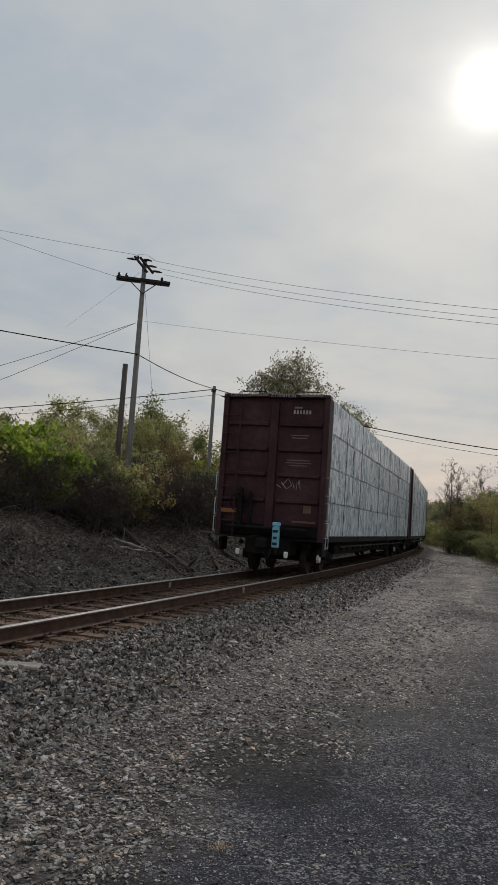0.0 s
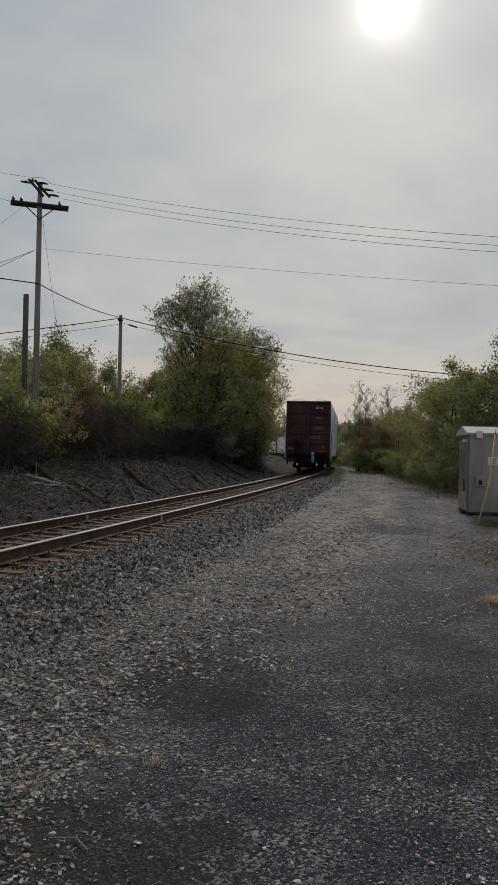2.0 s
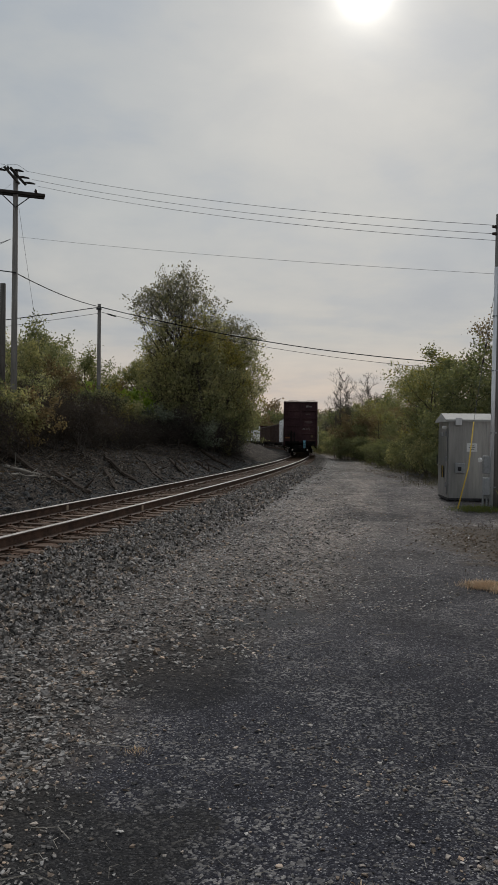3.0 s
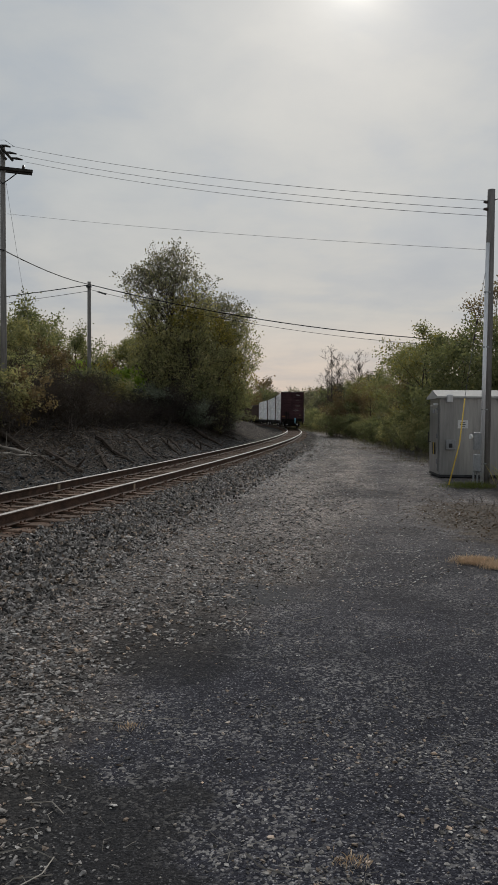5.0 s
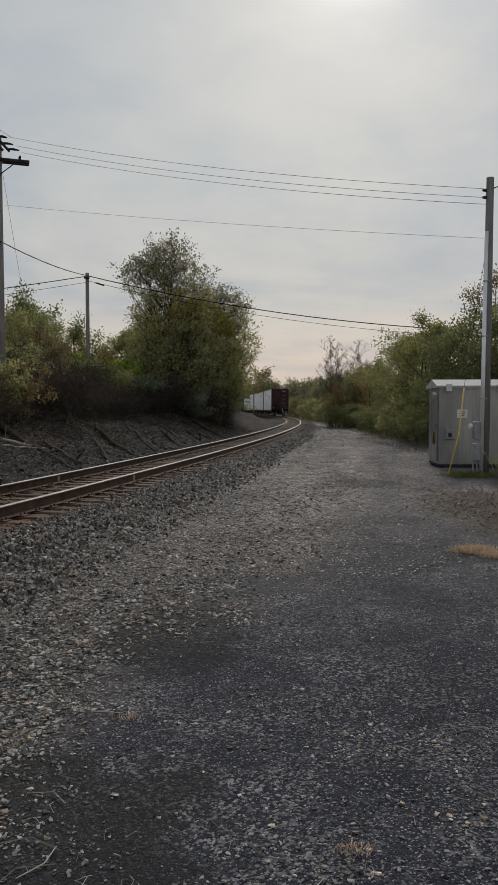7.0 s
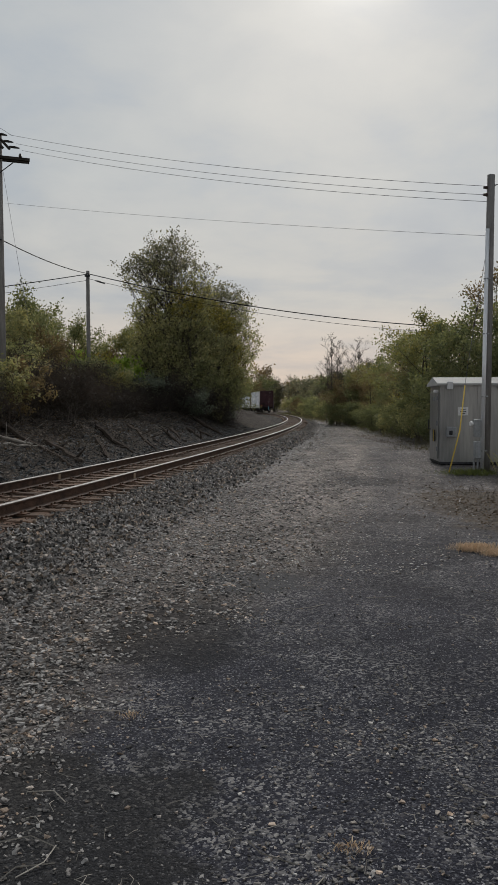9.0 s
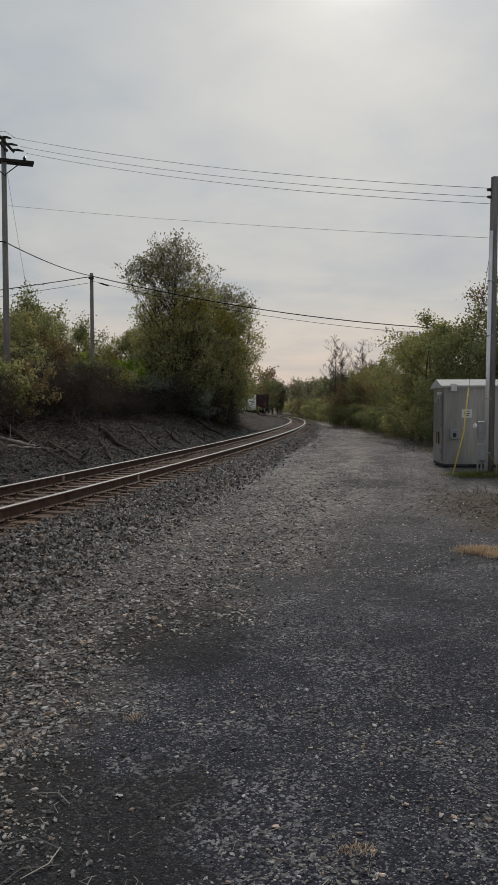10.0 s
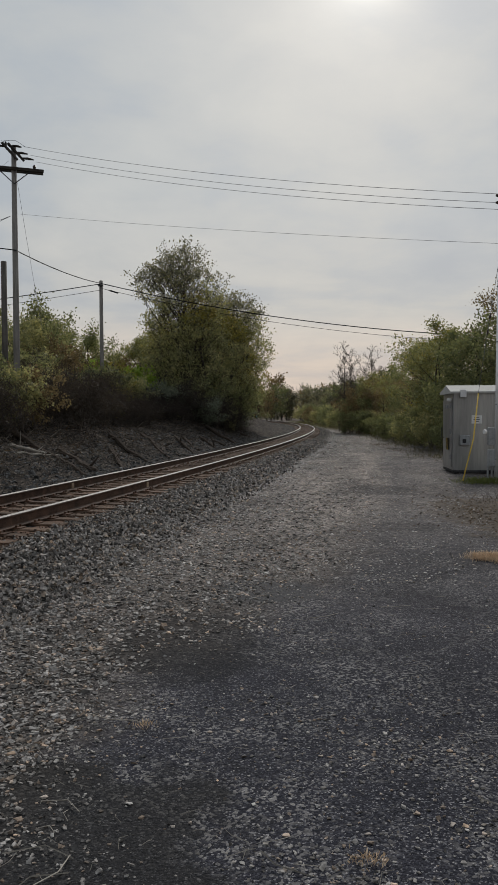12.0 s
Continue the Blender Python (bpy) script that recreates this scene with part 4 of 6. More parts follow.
def build_plants():
    # tall trees over the bank, by the bend
    tall = shaped_tree("tree", "tall broad tree, its thinning top grey green over dense olive leaves", 11, 12.6,
                       [(0.05, 2.6), (0.25, 3.0), (0.5, 3.0), (0.66, 3.1), (0.8, 3.35), (0.88, 2.9), (0.95, 1.8), (1.0, 0.5)], 0.25, 520,
                       [(0.22, "leaf_green"), (0.72, "leaf_olive"), (2, "leaf_sage")], 0.165, 52, 0.36)
    put(tall, -5.75, 57.0, 1.5, 100)
    side = shaped_tree("tree", "leaning tree with yellowing leaves at the edge of the bank", 23, 9.9,
                       [(0.04, 1.0), (0.16, 1.7), (0.32, 2.6), (0.47, 3.0), (0.65, 2.7), (0.82, 2.2), (0.94, 1.3), (1.0, 0.4)], 0.2, 360,
                       [(0.25, "leaf_green"), (0.42, "leaf_yellow"), (0.8, "leaf_olive"), (2, "leaf_sage")], 0.165, 50, 0.36)
    put(side, -2.3, 62.0, 1.5, 0)
    low = shaped_tree("tree", "dense olive green tree under the taller crowns on the bank", 24, 8.6,
                      [(0.03, 2.0), (0.25, 2.5), (0.55, 2.4), (0.8, 1.7), (1.0, 0.4)], 0.16, 190,
                      [(0.3, "leaf_green"), (0.75, "leaf_olive"), (2, "leaf_yellow")], 0.17, 50, 0.36)
    put(low, -4.3, 55.5, 1.5, 0)
    for x, y, a, k, ob in ((-2.3, 58.5, 60, 0.88, low), (-7.9, 60.0, 130, 0.84, low), (-3.9, 64.0, 210, 1.05, low), (-2.0, 68.0, 20, 1.0, low),
                           (-3.2, 75.0, 200, 0.92, side), (-6.0, 70.0, 300, 1.0, side), (-4.6, 86.0, 90, 0.9, low), (-8.5, 66.0, 10, 1.0, low)):
        put(copy_thing(ob, Matrix()), x, y, 1.4, a, k)

    # shrubs on the bank
    def bush(name, label, mat, seed, h, w, per, leaf, stems=3, limbs=6, sub=3, twigs=2, first=0.15, wide=0.3):
        return plant(name, label, "shrub", mat, seed, h, w, 0.045, per, 0.2, leaf, wide=wide, limbs=limbs, sub=sub, stems=stems, first=first, twigs=twigs, bark="twig")

    kinds = {
        "olive": bush("shrub", "dense olive green shrub on the bank", "leaf_olive", 31, 3.6, 1.5, 11, 0.19),
        "green": bush("shrub", "leafy green shrub on the bank", "leaf_green", 32, 3.9, 1.6, 11, 0.19),
        "dark": bush("shrub", "dense dark green shrub at the wood edge", "leaf_dark", 38, 3.7, 1.6, 12, 0.17, first=0.04),
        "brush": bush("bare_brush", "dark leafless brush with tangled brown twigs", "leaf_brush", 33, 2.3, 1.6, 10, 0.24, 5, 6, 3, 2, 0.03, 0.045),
        "autumn": bush("shrub", "thin shrub with rust brown autumn leaves", "leaf_autumn", 34, 4.2, 1.3, 10, 0.17),
        "bright": bush("shrub", "bright yellow green shrub, its lit look put into the leaf colour", "leaf_bright", 35, 3.4, 1.5, 13, 0.24),
        "grey": bush("shrub", "grey green shrub with pale seed heads", "leaf_grey", 36, 2.4, 1.3, 11, 0.15, 3, 6, 3, 2, 0.1),
        "yellow": bush("shrub", "shrub with yellowing leaves on the bank", "leaf_yellow", 37, 3.7, 1.5, 10, 0.19),
    }
    used = set()

    def shrub(kind, x, y, z, turn, k):
        ob = kinds[kind]
        if kind in used:
            ob = copy_thing(ob, Matrix())
        used.add(kind)
        put(ob, x, y, z, turn, k)

    r = random.Random(5)
    # front row of dark brush, then rising rows behind
    s = 17.0
    while s < 92:
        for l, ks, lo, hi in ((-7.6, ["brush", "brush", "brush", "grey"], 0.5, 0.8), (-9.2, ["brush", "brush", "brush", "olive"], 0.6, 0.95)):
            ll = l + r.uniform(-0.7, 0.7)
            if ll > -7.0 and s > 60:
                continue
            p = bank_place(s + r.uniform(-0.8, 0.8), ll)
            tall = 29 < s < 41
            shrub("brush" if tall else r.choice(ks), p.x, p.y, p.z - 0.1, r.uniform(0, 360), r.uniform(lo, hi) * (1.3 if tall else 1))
        s += 2.2
    s = 16.0
    while s < 88:
        for l, ks, lo, hi in ((-11.5, ["olive", "green", "autumn", "olive", "yellow"], 0.62, 0.95), (-13.8, ["green", "olive", "autumn", "yellow", "bright"], 0.85, 1.1)):
            p = bank_place(s + r.uniform(-1.2, 1.2), l + r.uniform(-1.4, 1.4))
            shrub(r.choice(ks), p.x, p.y, p.z - 0.1, r.uniform(0, 360), r.uniform(lo, hi))
        s += 3.2
    for x, y, k in ((-11.6, 24.4, 0.85), (-12.5, 24.8, 0.9), (-10.9, 25.6, 0.72), (-10.4, 50.0, 1.2), (-9.4, 51.5, 1.1)):
        shrub("bright", x, y, 1.75, r.uniform(0, 360), k)

    # growth in front of the poles' feet
    for x, y, kd, k in ((-9.1, 28.3, "olive", 0.66), (-8.5, 28.9, "autumn", 0.60), (-9.8, 28.6, "dark", 0.66), (-10.4, 29.6, "dark", 0.7), (-10.9, 30.3, "autumn", 0.62),
                        (-9.0, 43.5, "olive", 0.85), (-9.7, 43.9, "dark", 0.82), (-8.4, 44.0, "yellow", 0.72)):
        ss, ll = lateral(np.array(x), np.array(y))
        shrub(kd, x, y, bank_z(float(ss), float(ll)).z - 0.1, r.uniform(0, 360), k)
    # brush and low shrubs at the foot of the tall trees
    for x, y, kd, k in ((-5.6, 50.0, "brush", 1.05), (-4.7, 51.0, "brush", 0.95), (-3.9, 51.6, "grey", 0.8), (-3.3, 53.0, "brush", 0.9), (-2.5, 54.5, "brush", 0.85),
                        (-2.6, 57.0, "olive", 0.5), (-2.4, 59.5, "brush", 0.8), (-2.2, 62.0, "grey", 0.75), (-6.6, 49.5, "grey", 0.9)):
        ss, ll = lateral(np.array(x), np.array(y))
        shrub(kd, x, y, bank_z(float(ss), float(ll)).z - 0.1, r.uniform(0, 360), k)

    # right side: wood edge past the cabinet
    rt = plant("tree", "young tree with sparse pale green and yellow leaves", "tree", "leaf_green", 51, 6.6, 2.0, 0.10, 18, 0.20, 0.12, 0.05, extra=("leaf_yellow", 0.4, 0.6), limbs=13, sub=5, first=0.12, twigs=3)
    rd = plant("tree", "dense dark green young tree at the wood edge", "tree", "leaf_dark", 52, 5.6, 1.9, 0.10, 19, 0.24, 0.145, 0.0, limbs=13, sub=5, first=0.06, twigs=3)
    ra = plant("tree", "small tree with reddish brown autumn leaves", "tree", "leaf_autumn", 53, 6.2, 1.8, 0.09, 16, 0.20, 0.10, 0.1, limbs=12, sub=5, first=0.15, twigs=3)
    bare = plant("bare_tree", "slender leafless tree with fine grey twigs", "tree", None, 54, 8.0, 1.6, 0.075, 0, 0, 0, limbs=18, sub=7, first=0.25, twigs=7, up=1.4, bark="twig", draw=True)
    # far wood: its dimmer light is put into darker leaf colours
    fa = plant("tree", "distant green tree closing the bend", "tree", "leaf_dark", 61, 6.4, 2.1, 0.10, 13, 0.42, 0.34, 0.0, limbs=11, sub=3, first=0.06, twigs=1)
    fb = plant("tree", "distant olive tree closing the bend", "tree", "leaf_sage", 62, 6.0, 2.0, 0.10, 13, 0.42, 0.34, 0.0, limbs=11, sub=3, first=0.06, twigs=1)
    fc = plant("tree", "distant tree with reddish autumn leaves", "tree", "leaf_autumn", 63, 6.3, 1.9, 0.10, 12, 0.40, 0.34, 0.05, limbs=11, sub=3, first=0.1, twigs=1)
    first = {}

    def tree(ob, x, y, turn, k, z=0.0):
        if ob.name in first:
            ob = copy_thing(ob, Matrix())
        else:
            first[ob.name] = 1
        put(ob, x, y, z - 0.05, turn, k)

    ro = plant("tree", "young olive green tree behind the shrubs", "tree", "leaf_olive", 55, 5.8, 1.9, 0.10, 15, 0.24, 0.155, 0.0, limbs=13, sub=5, first=0.08, twigs=3)
    s = 17.0
    while s < 66:
        for l in (-15.5, -20.0):
            p = bank_place(s + r.uniform(-1, 1), l + r.uniform(-1.2, 1.2))
            tree(r.choice([ro, ro, ra, rt, rd]), p.x, p.y, r.uniform(0, 360), r.uniform(0.62, 1.08) * (1.0 if l > -18 else 1.15) * (0.80 if s < 44 else 1.24 if l > -18 else 1.0), p.z - 0.1)
        s += 3.4
    for s, l, k in ((62, -13.0, 0.95), (66, -13.8, 1.05), (71, -14.2, 1.15), (77, -15.0, 1.2)):
        p = bank_place(s, l)
        tree(rt, p.x, p.y, 50 * s, k, p.z - 0.1)
    tree(rt, 9.0, 41.5, 0, 1.05)
    tree(rt, 10.6, 44, 80, 1.0)
    tree(rt, 9.6, 47, 200, 0.95)
    tree(rd, 9.6, 36.5, 0, 0.95)
    tree(rd, 11.5, 35, 100, 1.05)
    tree(rd, 12.5, 38, 30, 1.25)
    tree(rd, 14.5, 36, 210, 1.2)
    tree(rd, 10.8, 40, 300, 1.1)
    tree(ra, 12.9, 40.0, 0, 1.4)
    tree(rd, 13.8, 33, 170, 1.0)
    tree(rd, 15.5, 31, 20, 1.1)
    for x, y, k in ((10.3, 52, 0.72), (10.6, 57, 0.66), (10.2, 63, 0.7), (11.5, 68, 0.95), (10.9, 75, 0.9), (12.5, 82, 1.05), (13.5, 90, 1.1), (12.5, 60, 1.1), (13.5, 72, 1.15), (14, 50, 1.1), (13, 56, 1.1)):
        tree(r.choice([rd, rd, rt, ra]), x + r.uniform(-0.4, 0.4), y, r.uniform(0, 360), k)
    for x, y, k in ((8.1, 76, 1.14), (8.7, 78, 1.05), (10.8, 78, 1.12), (11.4, 80, 0.95), (12.6, 80, 0.85), (9.6, 82, 0.75), (7.9, 80, 0.9), (9.0, 79, 0.85), (11.0, 82, 0.95), (13.0, 84, 0.9)):
        tree(bare, x, y, r.uniform(0, 360), k)
    for x, y, kd, k in ((7.6, 69, "dark", 0.6), (8.6, 68, "dark", 0.65), (9.6, 67, "olive", 0.6), (7.9, 71, "autumn", 0.9), (8.8, 73, "dark", 1.0), (9.9, 72, "autumn", 1.15), (10.8, 74, "autumn", 1.2), (8.3, 76, "olive", 0.9)):
        shrub(kd, x, y, -0.1, r.uniform(0, 360), k)
    for k in range(26):
        y = 34 + k * 2.3
        shrub(r.choice(["dark", "dark", "olive", "brush", "dark"]), 7.6 + 0.045 * (y - 34) + r.uniform(0, 1.0), y, -0.1, r.uniform(0, 360), r.uniform(0.4, 0.62))
    # low growth where the lane meets the bend
    for x, y, kd, k in ((9.3, 96, "dark", 0.6), (9.0, 103, "olive", 0.55), (8.7, 110, "dark", 0.6), (8.9, 118, "dark", 0.7), (8.6, 126, "olive", 0.7), (9.8, 108, "dark", 0.85),
                        (10.2, 116, "olive", 0.95), (9.9, 128, "dark", 1.0), (8.3, 136, "autumn", 0.8), (9.2, 140, "dark", 1.1), (7.6, 146, "olive", 1.0), (10.4, 101, "autumn", 0.8)):
        shrub(kd, x, y, -0.1, r.uniform(0, 360), k)
    # far wood closing the bend
    bend = int(np.argmax(TAB[:, 0]))
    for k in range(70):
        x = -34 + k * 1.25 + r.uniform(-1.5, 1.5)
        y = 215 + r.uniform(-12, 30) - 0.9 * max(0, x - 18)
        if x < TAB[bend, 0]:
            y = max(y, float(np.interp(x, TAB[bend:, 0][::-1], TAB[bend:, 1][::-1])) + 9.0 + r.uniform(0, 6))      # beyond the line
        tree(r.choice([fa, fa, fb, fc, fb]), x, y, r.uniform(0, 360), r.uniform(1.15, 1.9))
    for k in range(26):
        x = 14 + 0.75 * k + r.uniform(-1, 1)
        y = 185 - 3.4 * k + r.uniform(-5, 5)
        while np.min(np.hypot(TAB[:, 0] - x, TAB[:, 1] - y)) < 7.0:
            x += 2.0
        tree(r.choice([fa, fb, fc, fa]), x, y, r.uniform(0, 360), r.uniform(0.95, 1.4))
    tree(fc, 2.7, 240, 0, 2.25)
    for x, y, k in ((6, 240, 1.5), (8, 243, 1.45), (9, 240, 1.4), (11.5, 236, 1.5)):
        tree(bare, x, y, r.uniform(0, 360), k)


# ---- poles and lines ----
def sag(a, b, drop, n=14):
    a, b = Vector(a), Vector(b)
    return [a.lerp(b, i / n) - Vector((0, 0, 4 * drop * (i / n) * (1 - i / n))) for i in range(n + 1)]


LP = Vector((-9.56, 30.0, 1.7))          # crossarm pole
SP = Vector((-9.37, 45.04, 1.8))          # slim pole
ST = Vector((-10.45, 31.3, 1.7))          # cut-off pole
RP = Vector((6.08, 20.0, 0.0))           # pole beside the cabinet


def build_poles():
    pole = tagged(new("utility_pole"), "weathered wooden utility pole with a dark crossarm at its top", "utility pole")
    pole.location = LP
    top = 12.17 - LP.z
    part("pole_shaft", MB().tube([(0, 0, -0.5), (0, 0, 3), (0, 0, top)], [0.135, 0.12, 0.092], 12), M["pole"], pole, smooth=True)
    turn = Matrix.Rotation(radians(20), 3, "Z")
    part("crossarm", MB().box((0, -0.14, top - 0.92), (2.2, 0.10, 0.115), 0.01).box((0, 0.16, top - 0.92), (2.2, 0.10, 0.115), 0.01), M["darkwood"], pole, m=turn.to_4x4())
    for k in (-1, 1):
        part("brace", MB().tube([(k * 0.62, -0.2, top - 0.98), (0, -0.14, top - 1.5)], 0.02, 5), M["darkmetal"], pole, m=turn.to_4x4())
    for x0, z0, x1, z1 in ((-0.40, 0.06, 0.17, -0.58), (-0.17, 0.03, 0.42, -0.62)):
        part("cutout_fuse", MB().tube([(x0, -0.16, top + z0), (x1, -0.1, top + z1)], [0.055, 0.05], 7), M["darkwood"], pole)
    for x0, x1, z in ((0.0, 0.32, -0.04), (0.1, 0.55, -0.3), (0.35, 0.78, -0.52), (-0.75, -0.35, 0.0)):
        part("dead_end_insulator", MB().tube([(x0, -0.1, top + z), ((x0 + x1) / 2, -0.1, top + z - 0.02), (x1, -0.05, top + z - 0.05)], [0.03, 0.05, 0.025], 7), M["darkwood"], pole)
    part("loop_wire", MB().tube([(-0.65, -0.1, top - 0.02), (-0.3, -0.1, top + 0.16), (0.1, -0.1, top + 0.16), (0.5, -0.1, top - 0.1)], 0.008, 4), M["wire"], pole)
    for x in (-1.0, -0.7, 0.75):
        part("insulator", MB().tube([(x, -0.16, top - 0.86), (x, -0.16, top - 0.8), (x, -0.16, top - 0.72)], [0.05, 0.065, 0.03], 8), M["porcelain"], pole, m=turn.to_4x4())
    part("insulator", MB().tube([(-0.28, -0.1, top - 0.02), (-0.28, -0.1, top + 0.12)], [0.06, 0.03], 8), M["darkwood"], pole)

    stub = tagged(new("pole_stub"), "bare cut-off wooden pole standing among shrubs", "utility pole")
    stub.location = ST
    part("pole_shaft", MB().tube([(0, 0, -0.5), (0, 0, 3), (0, 0, 8.0 - ST.z)], [0.125, 0.118, 0.112], 12), M["stub"], stub, smooth=True)

    slim = tagged(new("slim_pole"), "slim wooden pole carrying communication cables", "utility pole")
    slim.location = SP
    st = 9.59 - SP.z
    part("pole_shaft", MB().tube([(0, 0, -0.5), (0, 0, 3), (0, 0, st)], [0.125, 0.115, 0.10], 10), M["pole"], slim, smooth=True)
    part("cable_clamp", MB().box((0, -0.12, st - 0.3), (0.3, 0.1, 0.1), 0.01), M["darkmetal"], slim)

    rp = tagged(new("utility_pole"), "grey weathered wooden pole with conduit beside the signal cabinet", "utility pole")
    rp.location = RP
    lean = (0.07, 0.0)
    rt = 7.63
    part("pole_shaft", MB().tube([(0, 0, -0.3), (lean[0] * 0.5, 0, rt / 2), (lean[0], 0, rt)], [0.125, 0.115, 0.095], 14), M["polelight"], rp, smooth=True)
    part("conduit", MB().tube([(-0.10, -0.09, -0.1), (-0.10 + 0.33 * lean[0], -0.09, rt * 0.33), (-0.085 + 0.8 * lean[0], -0.085, rt * 0.82)], 0.052, 10), M["conduit"], rp, "grey steel conduit", smooth=True)
    for z in (0.6, 2.0, 3.6, 5.0):
        part("conduit_strap", MB().box((-0.08 + lean[0] * z / rt, -0.10, z), (0.16, 0.075, 0.035), 0.005), M["galv"], rp)
    for z in (rt - 0.32, rt - 0.5):
        part("insulator", MB().tube([(lean[0] - 0.10, -0.02, z), (lean[0] - 0.2, -0.02, z)], [0.05, 0.03], 8), M["porcelain"], rp)
    part("wire_hook", MB().tube([(lean[0] + 0.05, 0, rt - 0.28), (lean[0] + 0.2, 0, rt - 0.22), (lean[0] + 0.24, 0, rt - 0.42)], 0.018, 6), M["darkmetal"], rp)
    # meter boxes on the pole's side towards the cabinet
    box = part("meter_box", MB().box((-0.22, -0.05, 1.18), (0.17, 0.16, 0.46), 0.015), M["galv"], rp, "grey electric meter box")
    part("meter_glass", MB().tube([(-0.37, -0.10, 1.30), (-0.42, -0.12, 1.30)], 0.06, 10), M["paper"], box)
    box2 = part("breaker_box", MB().box((-0.21, -0.05, 0.62), (0.18, 0.15, 0.46), 0.015), M["galv"], rp, "grey breaker box")
    part("box_lid", MB().box((-0.21, -0.13, 0.62), (0.15, 0.02, 0.42), 0.006), M["galv"], box2)
    for x in (-0.30, -0.2):
        part("riser_pipe", MB().tube([(x, -0.05, -0.1), (x, -0.05, 0.4)], 0.025, 6), M["galv"], rp)

    def line(name, pts, rad, mat, label):
        tagged(new(name, MB().tube(pts, rad, 5).mesh(name, mat)), label, "overhead wire")

    re = RP + Vector((-0.02, 0, 0))
    for a, z1 in (((-9.23, 30.12, 12.17), 7.35), ((-8.97, 30.2, 11.86), 7.13), ((-8.77, 30.26, 11.62), 6.96)):
        line("power_wire", sag(a, re + Vector((0, 0, z1)), 0.26), 0.0065, M["wire"], "thin bare power wire between two poles")
    line("power_wire", sag((-9.41, 30.0, 9.56), re + Vector((0, 0, 6.1)), 0.10), 0.0045, M["wire"], "thin bare neutral wire between two poles")
    # lines leading away from the crossarm pole
    for a, b in (((-9.96, 29.88, 12.33), (-25, 24.9, 13.9)), ((-10.5, 29.7, 11.28), (-25, 24.5, 15.2))):
        line("power_wire", sag(a, b, 0.25), 0.007, M["wire"], "thin bare power wire leading away from a pole")
    for b in ((-20, 26.7, 4.9), (-20, 26.6, 3.6)):
        line("guy_wire", sag((-9.7, 29.9, 9.45), b, 0.12), 0.010, M["wire"], "thin guy wire at a utility pole")
    line("guy_wire", sag((-9.75, 30.0, 11.6), (-12.4, 29.2, 9.0), 0.0), 0.004, M["wire"], "thin guy wire at a utility pole")
    line("ground_wire", sag((-9.4, 29.9, 10.7), (LP.x + 1.0, LP.y, 5.2), 0.1), 0.006, M["wire"], "thin loose wire hanging from a pole")
    sp = Vector((SP.x, SP.y, 9.43))
    # heavy communication cable: past the crossarm pole to the slim pole, then over the track
    line("telephone_cable", sag((-24, 24.5, 9.45), (-9.5, 29.85, 8.14), 0.12), 0.022, M["cable"], "heavy black telephone cable")
    line("telephone_cable", sag((-9.5, 29.85, 8.14), sp + Vector((0, -0.1, 0)), 0.16), 0.022, M["cable"], "heavy black telephone cable")
    line("telephone_cable", sag((-32, 36, 5.15), sp + Vector((-0.05, -0.1, -0.05)), 0.25), 0.024, M["cable"], "heavy black telephone cable")
    line("telephone_cable", sag((-32, 36, 4.55), sp + Vector((-0.05, -0.1, -0.4)), 0.2), 0.012, M["cable"], "thin black service cable")
    line("telephone_cable", sag(sp + Vector((0.05, -0.1, -0.02)), (15.5, 43, 5.95), 0.7, 20), 0.026, M["cable"], "heavy black telephone cable across the track")
    line("telephone_cable", sag(sp + Vector((0.05, -0.1, -0.3)), (15.5, 43, 5.62), 0.72, 20), 0.012, M["cable"], "thin black service cable across the track")
    tagged(new("cable_splice", MB().tube([sp + Vector((0.45, -0.1, -0.42)), sp + Vector((0.6, -0.1, -0.45)), sp + Vector((1.0, -0.1, -0.58))], [0.02, 0.05, 0.04], 7).mesh("cable_splice", M["cable"])),
           "black splice case on a telephone cable", "cable splice")
    # stay of the pole by the cabinet, with its yellow guard
    guy = tagged(new("guy_wire"), "steel guy wire with a yellow plastic guard by the cabinet", "guy wire")
    b = RP + Vector((0.0, 0, 5.9))
    g0, g1 = Vector((4.76, 18.6, 0.02)), Vector((5.34, 19.27, 2.26))
    for f in (0.32, 0.45):
        c = Vector((5.42, 19.3, 2.82)).lerp(b, f)
        part("strain_insulator", MB().tube([c - Vector((0.02, 0.02, 0.08)), c, c + Vector((0.02, 0.02, 0.08))], [0.012, 0.03, 0.012], 7), M["porcelain"], guy)
    part("strand", MB().tube([g0, (5.13, 18.92, 1.15), g1, (5.42, 19.3, 2.82), b], 0.006, 5), M["wire"], guy)
    part("yellow_guard", MB().tube([g0.lerp(Vector((5.13, 18.92, 1.15)), 0.12), (5.13, 18.92, 1.15), g1], 0.017, 8), M["yellow"], guy, "bright yellow plastic guard tube", smooth=True)


